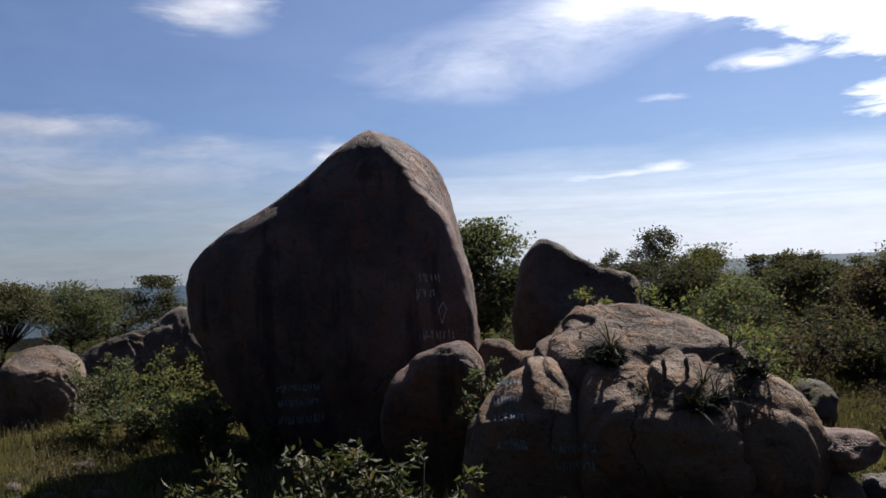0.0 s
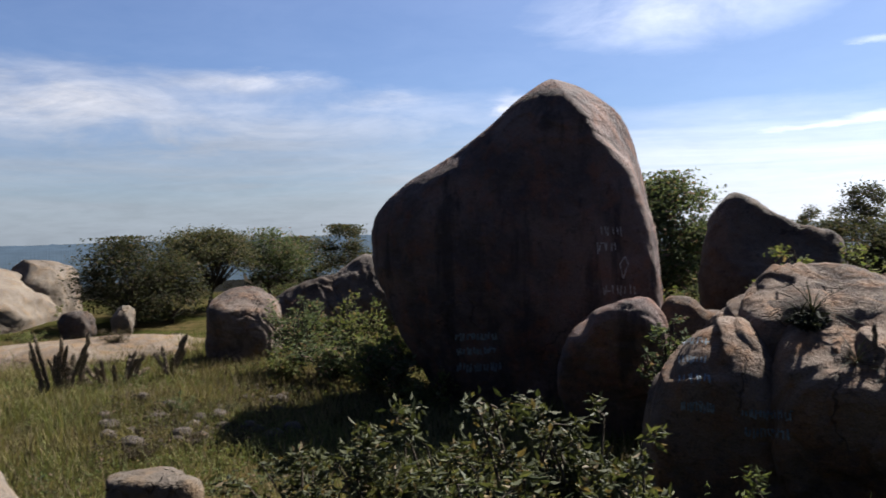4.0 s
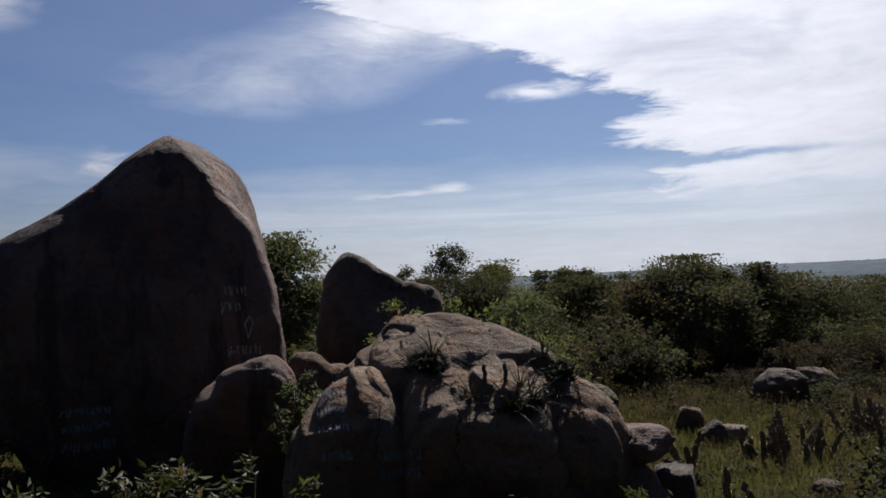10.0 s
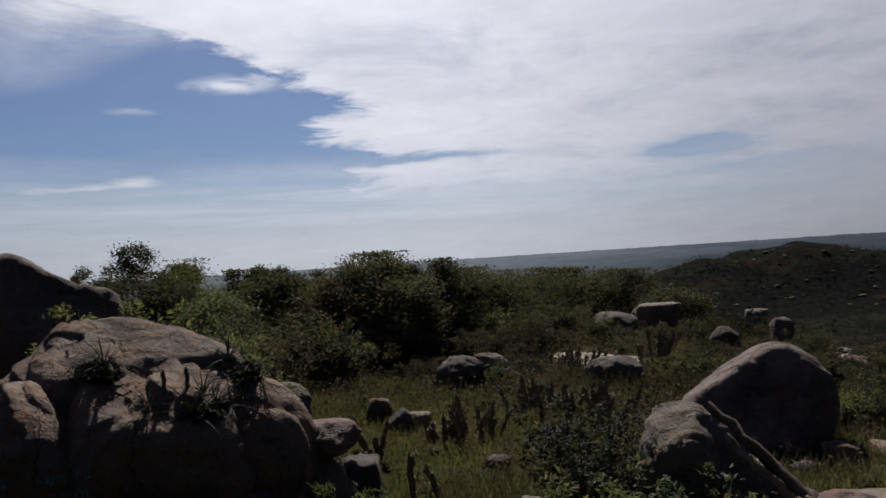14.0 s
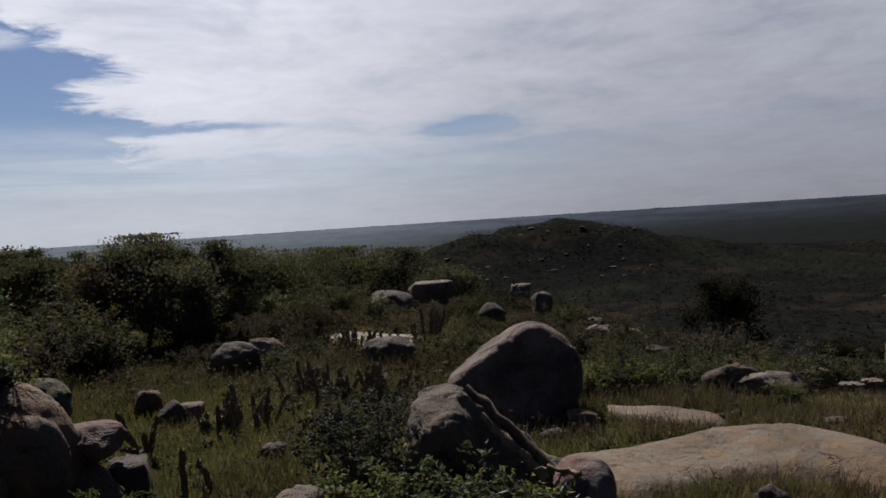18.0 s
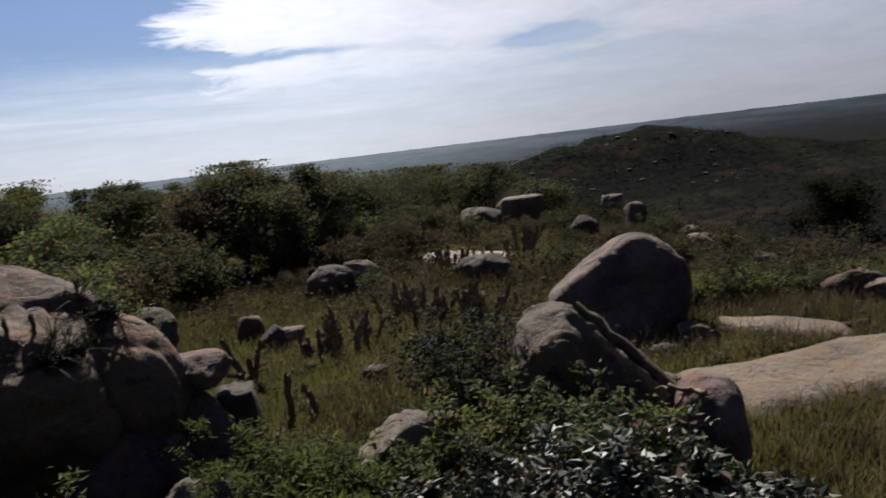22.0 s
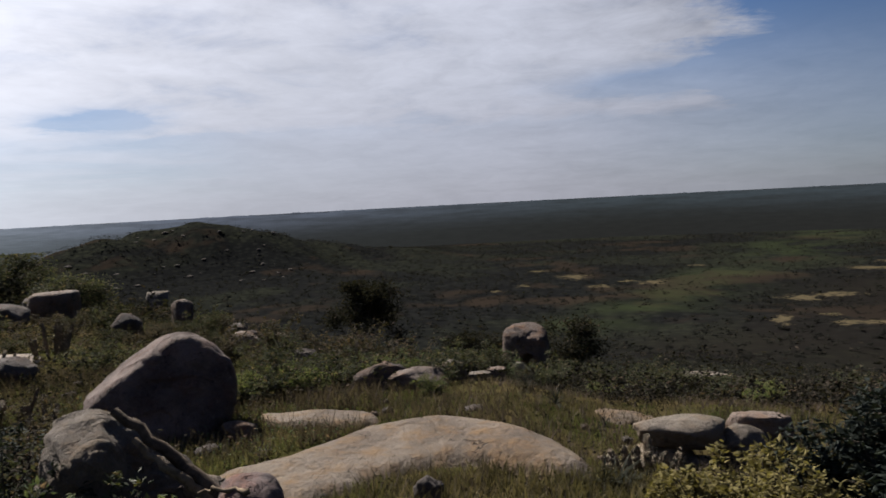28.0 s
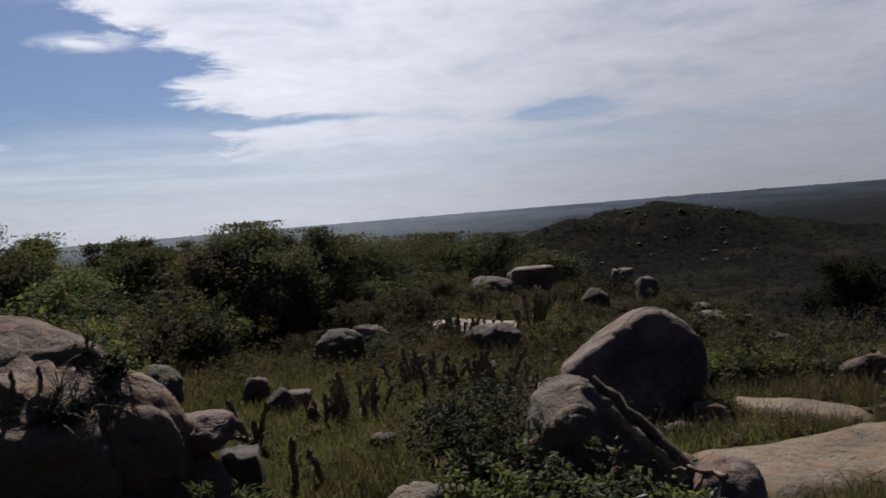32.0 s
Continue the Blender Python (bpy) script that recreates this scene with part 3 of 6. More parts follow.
def smooth_ring(q, w):
    k = np.hanning(2 * w + 3)[1:-1]
    return sum(np.roll(q, j - w, 0) * k[j] for j in range(2 * w + 1)) / k.sum()


def sheets(p, seed, scale=0.55, step=0.02, levels=(-0.2, 0.05, 0.3)):
    """Exfoliation: thin sheets that break off along wandering edges."""
    h = wobble(p, scale, seed, 2)
    return sum(step * np.tanh((h - t) / 0.012) for t in levels)


def tall_boulder():
    """Height, left edge, right edge, where the front breaks into the sunny side, half depth."""
    prof = np.array([(-0.3, -3.55, 0.72, 0.66, 1.5), (0.2, -3.82, 0.8, 0.72, 1.6), (0.86, -4.11, 0.87, 0.78, 1.85), (1.79, -4.52, 0.87, 0.77, 2.1), (2.6, -4.8, 0.81, 0.7, 2.2),
                     (3.33, -4.82, 0.74, 0.62, 2.15), (3.78, -4.6, 0.66, 0.52, 2.05), (4.26, -4.02, 0.6, 0.34, 1.9), (4.65, -3.15, 0.53, -0.04, 1.7),
                     (5.25, -2.32, 0.3, -0.46, 1.35), (5.68, -1.84, -0.12, -0.74, 0.95), (5.92, -1.5, -0.46, -0.92, 0.6), (6.07, -1.28, -0.8, -1.04, 0.3), (6.12, -1.16, -1.02, -1.1, 0.1)])
    n, k = 150, 260
    zz = -0.3 + 6.42 * (1 - (1 - np.linspace(0, 1, n)) ** 1.5)
    cols = [np.interp(zz, prof[:, 0], prof[:, c]) for c in range(1, 5)]
    for c in range(4):
        cols[c] = np.convolve(np.pad(cols[c], 4, mode="edge"), np.ones(9) / 9, "valid")
    rows = []
    for i in range(n):
        l, r, xc, dep = (c[i] for c in cols)
        w = r - l
        # round on the shaded end, broken to a corner at the sunny one
        pts = np.array([(l, 0.1 * dep), (l + 0.05 * w, -0.55 * dep), (l + 0.22 * w, -0.86 * dep), (l + 0.5 * w, -dep), (xc, -1.02 * dep), (r, 0.25 * dep),
                        (r - 0.12 * w, 0.85 * dep), (l + 0.5 * w, dep), (l + 0.16 * w, 0.75 * dep), (l, 0.1 * dep)])
        d = np.concatenate([[0], np.cumsum(np.linalg.norm(np.diff(pts, axis=0), axis=1))])
        t = np.linspace(0, d[-1], k, endpoint=False)
        ring = smooth_ring(np.stack([np.interp(t, d, pts[:, 0]), np.interp(t, d, pts[:, 1])], 1), 7)
        lift = float(ease(zz[i], 4.0, 6.0))
        ring[:, 1] -= 0.5 * lift
        rows.append(np.concatenate([ring, np.full((k, 1), zz[i] - 0.07 * lift)], 1))
    v = np.concatenate(rows + [np.array([[-1.1, -0.5, 6.06]])])
    nrm = np.stack([v[:, 0] + 1.9, 1.6 * v[:, 1], np.zeros(len(v))], 1)
    nrm /= np.linalg.norm(nrm, axis=1)[:, None] + 1e-6
    lump = 0.07 * wobble(v * 0.5, 1.1, 5, 3) + 0.03 * wobble(v, 1.7, 9, 3) + 0.009 * wobble(v, 6.0, 12, 3) + sheets(v, 17, 0.4, 0.012)
    v = v + nrm * lump[:, None] * np.clip((6.2 - v[:, 2]) / 0.8, 0, 1)[:, None]
    f = grid_faces(n, k)
    top = len(v) - 1
    me = bpy.data.meshes.new("tall_boulder")
    me.from_pydata(v.tolist(), [], f.tolist() + [[(n - 1) * k + j, (n - 1) * k + (j + 1) % k, top] for j in range(k)])
    me.polygons.foreach_set("use_smooth", np.full(len(me.polygons), True))
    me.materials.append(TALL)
    ob = new("tall_boulder", me)
    ob.matrix_world = pose(0, 15.9, 0.0)
    return tagged(ob, "huge dark granite boulder with a leaning pointed top", "boulder")


def lobed_mesh(lobes, heart, seed, level=6, blend=0.16, floor_=-0.2, rough=1.0, step=0.014, hollows=(), cuts=(), joints=(), box=2.0):
    """Swelling lobes (centre, radii, turn about z) that grow together into one rock, seen from its heart; hollows are scooped out."""
    v, f = ball(level)
    heart = np.array(heart, float)

    def egg(p, x, y, z, rx, ry, rz, turn=0.0):
        a = radians(turn)
        q = p - np.array([x, y, z])
        q = np.stack([q[:, 0] * math.cos(a) + q[:, 1] * math.sin(a), q[:, 1] * math.cos(a) - q[:, 0] * math.sin(a), q[:, 2]], 1)
        r = np.array([rx, ry, rz])
        k0 = ((np.abs(q / r)) ** box).sum(1) ** (1 / box)
        k1 = np.linalg.norm(q / (r * r), axis=1) + 1e-9
        return k0 * (k0 - 1) / k1

    def field(p):
        d = None
        for lobe in lobes:
            e = egg(p, *lobe)
            if d is None:
                d = e
            else:
                h = np.clip(0.5 + 0.5 * (d - e) / blend, 0, 1)
                d = d + (e - d) * h - blend * h * (1 - h)
        for hollow in hollows:
            e = -egg(p, *hollow)
            h = np.clip(0.5 + 0.5 * (e - d) / (blend * 0.5), 0, 1)
            d = d + (e - d) * h + blend * 0.5 * h * (1 - h)
        for nx, ny, nz, away in cuts:
            e = p @ np.array([nx, ny, nz]) - away
            h = np.clip(0.5 + 0.5 * (e - d) / 0.12, 0, 1)
            d = d + (e - d) * h + 0.12 * h * (1 - h)
        return d

    t = np.full(len(v), 8.0)
    for _ in range(90):
        t = np.maximum(t - 0.7 * np.clip(field(heart + v * t[:, None]), -0.3, 2.0), 0.02)
    p = heart + v * t[:, None]
    size = np.linalg.norm(np.ptp(p, axis=0)) / 3
    bump_ = rough * size * (0.03 * wobble(p, 1.3 / size, seed, 3) + 0.013 * wobble(p, 4.5 / size, seed + 3, 3) + 0.005 * wobble(p, 15 / size, seed + 6, 2))
    p = p + v * (bump_ + sheets(p, seed + 9, 0.9 / size, step * size))[:, None]
    wander = wobble(p, 1.6 / size, seed + 20, 3) if joints else 0
    for nx, ny, nz, off, deep in joints:
        w = p @ np.array([nx, ny, nz]) - off + 0.16 * size * wander
        open_ = ease(wobble(p, 1.1 / size, seed + 23, 1), -0.12, 0.1)
        p = p - v * (deep * open_ * (np.exp(-(w / 0.022) ** 2) + 0.35 * (1 + np.tanh(w / 0.02))))[:, None]
    p[:, 2] = np.maximum(p[:, 2], floor_)
    return p, f


def lobed_rock(name, bearing, dist, lobes, heart, label, mat, seed, turn=None, category="rock", **shape):
    """A rock of several lobes, given about a foot on the ground at that bearing and distance; heights count from zero level."""
    x, y = polar(bearing, dist)
    p, f = lobed_mesh(lobes, heart, seed, **shape)
    base = gz(x, y) - 0.12
    p[:, 2] = np.maximum(p[:, 2] - base, -0.1)
    ob = new(name, mesh_of(name, p, f, mat, True))
    ob.matrix_world = pose(x, y, base, 0, 0, -bearing if turn is None else turn)
    return tagged(ob, label, category)


TALL_BOULDER = tall_boulder()


# the lookout rock under the eye
rock("lookout_boulder", 178, 0.35, 2.3, 1.72, "weathered granite boulder used as a lookout", seed=3, depth=2.6, flat_top=0.3, sink=0.2)

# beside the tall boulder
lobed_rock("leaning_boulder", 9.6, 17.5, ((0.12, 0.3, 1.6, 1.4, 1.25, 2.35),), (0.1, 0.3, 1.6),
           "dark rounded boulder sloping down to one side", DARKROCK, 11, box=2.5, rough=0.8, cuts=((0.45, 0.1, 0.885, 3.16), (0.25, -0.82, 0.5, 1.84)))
# dark streaked granite over the whole rock stands in for its shaded front
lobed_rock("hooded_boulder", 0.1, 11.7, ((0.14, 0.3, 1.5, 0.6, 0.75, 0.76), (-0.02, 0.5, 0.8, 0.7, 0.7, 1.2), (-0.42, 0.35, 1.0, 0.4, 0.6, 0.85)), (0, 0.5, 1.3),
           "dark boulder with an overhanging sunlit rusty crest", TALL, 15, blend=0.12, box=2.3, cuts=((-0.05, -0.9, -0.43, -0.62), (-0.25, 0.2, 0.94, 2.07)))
lobed_rock("wedged_rock", 4.9, 12.6, ((-0.1, 0.1, 1.2, 0.36, 0.4, 1.0), (0.25, 0.1, 1.0, 0.5, 0.4, 0.95)), (0.05, 0.1, 1.1), "small angular rock behind the cracked boulder", MOUND_ROCK, 13, level=5, blend=0.1, box=3.2, rough=1.6)
lobed_rock("long_boulder", -20.0, 26, ((-1.3, 0, 0.55, 1.0, 0.9, 0.98), (0.0, 0.0, 0.85, 1.4, 0.95, 1.2), (1.3, 0.1, 1.3, 1.3, 1.0, 1.32)), (0.0, 0.05, 0.8),
           "long grey boulder rising in a slant behind the tall boulder", DARKROCK, 14, blend=0.6, rough=1.5, step=0.02, joints=((0.9, -0.2, 0.3, 0.2, 0.08), (0.9, 0.1, 0.4, -0.9, 0.08)))

# the cracked mound: body, crest, cheek and foot that belong to one rock
MOUND = empty("cracked_mound", (*polar(15.2, 8.8), 0.0), "cracked granite mound with rusty sunlit crest and shaded front", "rock", turn=-15.2)
MOUND_PARTS = []


def mound_part(name, lobes, heart, mat, seed, **shape):
    ob = part_mesh(name, mesh_of(name, *lobed_mesh(lobes, heart, seed, **shape), mat, True), MOUND)
    MOUND_PARTS.append(ob)


mound_part("body", ((-1.2, -0.15, 1.15, 0.76, 1.05, 1.2), (-1.3, 0.0, 0.6, 0.66, 0.85, 0.95), (0.1, -0.15, 1.1, 0.95, 1.12, 1.24), (0.2, 0.3, 0.6, 1.5, 1.0, 1.1),
                    (1.08, 0.05, 1.25, 0.76, 0.85, 0.88)), (0, 0.1, 0.9), MOUND_ROCK, 21, level=7, blend=0.16, step=0.022, cuts=((0.0, -0.96, -0.28, 0.44),),
           joints=((0.8, -0.3, 0.5, 1.25, 0.06), (-0.5, -0.4, 0.75, 1.75, 0.05), (0.3, -0.2, 0.93, 1.62, 0.045), (0.95, 0.1, 0.1, -0.55, 0.07)))
mound_part("shelf", ((0.12, 0.0, 1.2, 0.86, 1.3, 1.5), (0.5, 0.0, 1.2, 0.6, 1.2, 1.3)), (0.12, -0.2, 1.3), MOUND_ROCK, 29, blend=0.2, floor_=0.6, step=0.02,
           cuts=((0.05, -0.46, 0.886, 2.09), (0.0, -0.96, -0.28, 0.49)), joints=((0.75, -0.5, 0.45, 0.95, 0.05), (-0.6, -0.6, 0.5, 1.3, 0.04)))
mound_part("crest", ((0.05, 0.75, 1.9, 1.12, 1.35, 1.0), (-0.3, 0.75, 1.9, 0.8, 1.3, 1.07)), (0, 0.7, 2.0), MOUND_ROCK, 23, level=7, blend=0.2, floor_=1.2, step=0.022,
           cuts=((0.02, -0.462, 0.887, 2.11), (0.15, -0.97, 0.15, 0.44), (0.42, 0.0, 0.91, 2.62)), joints=((0.6, -0.6, 0.5, 0.3, 0.05), (-0.35, -0.8, 0.45, 1.25, 0.04)))
mound_part("cheek", ((-0.9, 0.35, 1.6, 0.72, 1.1, 0.9), (-0.6, 0.35, 1.75, 0.62, 1.1, 0.9)), (-0.75, 0.3, 1.8), MOUND_ROCK, 24, blend=0.2, floor_=1.0, step=0.022,
           cuts=((-0.3, -0.45, 0.84, 2.22), (-0.2, -0.97, 0.15, 0.62)), joints=((0.5, -0.5, 0.7, 0.85, 0.05),))
# darker granite than the body paints shade into the mound's foot
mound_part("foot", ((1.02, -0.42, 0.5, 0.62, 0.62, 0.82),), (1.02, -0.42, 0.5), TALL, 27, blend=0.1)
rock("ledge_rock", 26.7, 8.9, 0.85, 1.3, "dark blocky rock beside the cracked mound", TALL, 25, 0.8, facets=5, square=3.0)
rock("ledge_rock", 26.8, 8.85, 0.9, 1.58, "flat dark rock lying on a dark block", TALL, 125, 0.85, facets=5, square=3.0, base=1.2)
rock("ledge_rock", 29.4, 9.0, 0.55, 1.1, "small dark block beside the cracked mound", DARKROCK, 26, 0.6, facets=5, square=4.0, flat_top=0.2)

# left of the tall boulder
lobed_rock("capped_boulder", -26.6, 22.5, ((0.1, 0.1, 0.7, 1.04, 0.95, 1.2),), (0.1, 0.1, 0.7),
           "upright boulder with a pale orange cap", ROCK, 131, box=3.0, cuts=((0.05, -0.42, 0.9, 1.5), (-0.5, -0.1, 0.86, 1.62), (0.6, -0.1, 0.79, 1.72)), joints=((0.1, -0.4, 0.9, 1.3, 0.05),))
rock("split_rock", -34.3, 29, 0.8, 1.02, "pale upright angular rock", PALE, 32, facets=9)
rock("split_rock", -37.1, 28, 1.15, 1.02, "rounded grey rock beside a pale one", DARKROCK, 33)
rock("whaleback", -44.6, 36, 8.6, 2.5, "broad pale granite whaleback", PALE, 34, 8, level=5, square=2.4, rough=0.06, facets=4, hard=0.6, sink=1.6)
rock("whaleback", -39.2, 37.5, 3.2, 2.5, "pale rounded granite back behind a shrub", PALE, 35, 4, square=2.5, facets=4, sink=1.0)
rock("rock_slab", -38.5, 25.5, 12.5, 0.42, "long bare granite slab in the grass", SLAB, 36, 6.5, level=5, square=2.4, rough=0.06, joints=6, sink=1.3)
rock("rock_slab", -45.5, 18.6, 2.6, 0.22, "low bare granite slab in the grass", PALE, 37, 1.4, flat_top=0.5)
rock("pale_rock", -32.0, 8.6, 1.05, 0.92, "pale flat-topped rock in tall grass", PALE, 38, 0.8, flat_top=0.5, square=4, facets=2, rough=0.08, taper=0.1)
rock("near_boulder", -47.0, 5.3, 2.15, 2.48, "large pale boulder close to the lookout", PALE, 39, 2.2, level=5, square=2.2, rough=0.08)

# the clearing
lobed_rock("big_boulder", 56.8, 13.6, ((0.3, 0.2, 0.55, 0.92, 0.95, 0.95), (-0.25, 0.35, 0.35, 0.9, 0.9, 0.9)), (0.15, 0.25, 0.5),
           "big rounded granite boulder with a sunlit shoulder", BROWN, 41, blend=0.45, box=2.3, rough=0.8, cuts=((-0.54, 0.0, 0.84, 1.1), (0.05, -0.9, 0.43, 0.6)), joints=((-0.3, 0.6, 0.74, 0.9, 0.025),))
lobed_rock("ridge_rock", 52.8, 8.7, ((-0.17, 0.0, 0.85, 0.44, 0.52, 0.77), (0.25, 0.2, 0.6, 0.38, 0.36, 0.86), (0.65, 0.2, 0.3, 0.38, 0.36, 0.74), (1.0, 0.15, 0.15, 0.32, 0.32, 0.5)), (0.2, 0.15, 0.5),
           "pale topped rock with a ridge running down to the slab", PALE, 42, blend=0.1, box=2.5, rough=1.7, step=0.03, cuts=((-0.3, -0.38, 0.87, 1.3), (0.15, -0.97, -0.1, 0.33)), joints=((0.7, -0.2, 0.68, 0.95, 0.03), (0.2, -0.5, 0.84, 1.2, 0.025)))
lobed_rock("dark_rock", 62.6, 7.7, ((-0.05, 0.05, 0.5, 0.33, 0.36, 0.46), (0.0, 0.05, 0.25, 0.26, 0.3, 0.5)), (-0.05, 0.05, 0.4), "dark rock among glossy shrubs", TALL, 44, level=5, blend=0.12, box=2.8, rough=1.6)
for n, (b, dd, w, top, mat, lab) in enumerate((
        (47.9, 19.5, 1.4, 0.62, DARKROCK, "smooth dark rounded rock in grass"), (48.2, 36, 2.0, 0.32, DARKROCK, "rounded boulder with a pale crest in scrub"),
        (51.2, 38, 2.1, 0.45, ROCK, "flat topped pale boulder in scrub"), (55.4, 32, 1.15, -0.1, DARKROCK, "upright grey rock in scrub"),
        (36.9, 19.5, 1.3, 0.82, DARKROCK, "broken rock in the grass"), (39.1, 19.8, 1.2, 0.8, ROCK, "broken rock in the grass"),
        (31.1, 16.5, 0.58, 0.45, ROCK, "small rounded rock beside cacti"), (32.6, 15.4, 0.5, 0.4, DARKROCK, "small dark rock beside cacti"),
        (34.0, 15.5, 0.45, 0.28, ROCK, "small flat rock beside cacti"), (24.4, 17, 1.25, 0.85, DARKROCK, "grey rock at the edge of the thicket"),
        (22.3, 24, 0.9, 1.3, PALE, "pale rock in the thicket"), (63.0, 34, 1.4, -1.5, ROCK, "pale topped rock on the slope"),
        (65.3, 33, 1.2, -1.53, ORANGE, "orange rock on the slope"), (67.0, 27, 0.85, -1.2, DARKROCK, "dark rock on the slope"),
        (72.2, 15.6, 1.1, 0.4, ROCK, "pale ridged rock in low scrub"), (74.6, 15.4, 1.35, 0.34, ROCK, "cracked rock in low scrub"),
        (77.3, 20, 0.8, -0.5, PALE, "pale rock on the slope"), (79.3, 20, 0.6, -0.88, PALE, "flat pale rock on the slope"), (80.5, 20.3, 0.5, -0.85, ROCK, "flat rock on the slope"),
        (82.4, 25.4, 0.7, -1.78, PALE, "pale rock leaning on the tooth shaped boulder"),
        (62.0, 12.8, 0.62, 0.24, ROCK, "small rock beside the bare slab"), (75.0, 9.2, 0.38, 0.3, DARKROCK, "small rock in dry grass"),
        (78.6, 13, 0.4, 0.12, DARKROCK, "small dark rock on bare soil"), (41.2, 7.7, 1.2, 0.95, PALE, "pale rock under glossy shrubs"),
        (37.4, 6.3, 0.7, 0.7, PALE, "pale rock under glossy shrubs"), (26.0, 7.2, 0.85, 0.86, DARKROCK, "dark rounded rock below the mound"),
        (95.4, 60, 5.2, -9.9, PALE, "long bare slab far down the slope"), (59.0, 45, 1.2, -1.1, ROCK, "grey rock in hillside scrub"), (57.5, 60, 1.6, -1.9, PALE, "pale rock in scrub"))):
    rock("rock", b, dd, w, top, lab, mat, 60 + n, level=4 if dd < 30 else 3, group="rocks in the clearing", depth=2.0 if dd == 60 else None, rough=0.13, facets=2 if "flat" in lab else 10, joints=4, square=6.0 if "flat" in lab else 3.4 if n % 3 == 2 else 2.9, flat_top=0.6 if dd == 60 else 0.25 if "flat" in lab else 0.0)


def bare_slab(label, near, far, mat, seed, rise=0.24, joints=5):
    """A low crescent of bare rock between two curves of (bearing, distance)."""
    rng = random.Random(seed)
    n, k = 170, 64
    u = np.linspace(0, 1, n)
    az = near[0][0] + (near[-1][0] - near[0][0]) * u
    az2 = far[0][0] + (far[-1][0] - far[0][0]) * u
    a, b = (np.convolve(np.pad(np.interp(q, *zip(*c)), 8, mode="edge"), np.ones(17) / 17, "valid") for q, c in ((az, near), (az2, far)))
    v = np.linspace(0, 1, k)
    A = az[:, None] + (az2 - az)[:, None] * v
    D = a[:, None] + (b - a)[:, None] * v
    X, Y = D * np.sin(np.radians(A)), D * np.cos(np.radians(A))
    ends = ease(u, -0.06, 0.08) * ease(1 - u, -0.04, 0.16)
    dome = ease(v, 0, 0.4) * ease(1 - v, 0, 0.45)
    p = np.stack([X, Y, 0 * X], -1).reshape(-1, 3)
    w, w2 = wobble(p, 0.8, seed, 3).reshape(n, k), wobble(p, 3.0, seed + 3, 3).reshape(n, k)
    Z = ground_z(X, Y) - 0.1 + (rise + 0.1) * (1 - np.exp(-5.0 * ends[:, None] * dome * (1 + 0.3 * w))) + 0.03 * w + 0.006 * w2
    cx, cy = X.mean(), Y.mean()
    for _ in range(joints):
        th, off = rng.uniform(0, 3.14), rng.uniform(-1.2, 1.2)
        d = (X - cx) * math.cos(th) + (Y - cy) * math.sin(th) - off + 0.25 * w + 0.08 * w2
        Z = Z - 0.02 * np.exp(-(d / 0.025) ** 2) - 0.006 * np.tanh(d / 0.03)
    p = np.stack([X, Y, Z], -1).reshape(-1, 3)
    i, j = np.meshgrid(np.arange(n - 1), np.arange(k - 1), indexing="ij")
    f = np.stack([i * k + j, i * k + j + 1, (i + 1) * k + j + 1, (i + 1) * k + j], -1).reshape(-1, 4)[:, ::-1]
    # a skirt into the soil
    ring = np.concatenate([np.arange(k), np.arange(1, n) * k + k - 1, (n - 1) * k + np.arange(k - 2, -1, -1), np.arange(n - 2, 0, -1) * k])
    low = p[ring] - np.array([0, 0, 0.5])
    m = len(ring)
    s = np.arange(m)
    skirt = np.stack([ring, ring[(s + 1) % m], len(p) + (s + 1) % m, len(p) + s], -1)
    ob = new("rock_slab", mesh_of("rock_slab", np.concatenate([p, low]), np.concatenate([f, skirt]), mat, True))
    return tagged(ob, label, "rock")


lobed_rock("tooth_boulder", 82.6, 27, ((0.08, 0.1, -1.5, 0.78, 0.7, 0.72), (-0.42, 0.0, -2.2, 0.3, 0.5, 1.1), (0.42, 0.1, -2.1, 0.4, 0.6, 0.95)), (0, 0.1, -1.7),
           "tooth shaped boulder at the edge of the slope", ROCK, 83, blend=0.18, box=2.8, rough=1.5, floor_=-9, hollows=((0.12, -0.7, -2.4, 0.26, 0.7, 0.62),), cuts=((0.1, -0.3, 0.94, -0.9),), joints=((0.3, -0.4, 0.86, -1.35, 0.04),))
SLAB_NEAR = ((60.5, 9.7), (63, 9.2), (66, 9.0), (69.3, 9.4), (72, 9.8), (75, 10.2), (78.3, 10.1), (82, 9.6), (85.2, 9.5), (87.0, 9.7))
SLAB_FAR = ((59.8, 10.75), (62, 11.05), (63.4, 11.2), (66, 11.55), (68.6, 12.1), (70, 12.6), (71.5, 12.8), (76.7, 12.4), (82.5, 11.65), (86, 10.75), (87.0, 10.3))
UPPER_NEAR, UPPER_FAR = ((64.0, 13.2), (68, 12.85), (71.8, 12.6)), ((63.4, 14.1), (68, 14.0), (71.8, 13.4))


def on_slab(x, y):
    b, r = np.degrees(np.arctan2(x, y)), np.hypot(x, y)
    out = np.zeros(np.shape(b), bool)
    for near_, far_ in ((SLAB_NEAR, SLAB_FAR), (UPPER_NEAR, UPPER_FAR)):
        wig = 0.12 * np.sin(3.1 * x) * np.cos(2.7 * y)
        out |= (b > near_[0][0]) & (b < near_[-1][0]) & (r > np.interp(b, *zip(*near_)) + 0.1 + wig) & (r < np.interp(b, *zip(*far_)) - 0.05 + wig)
    return out


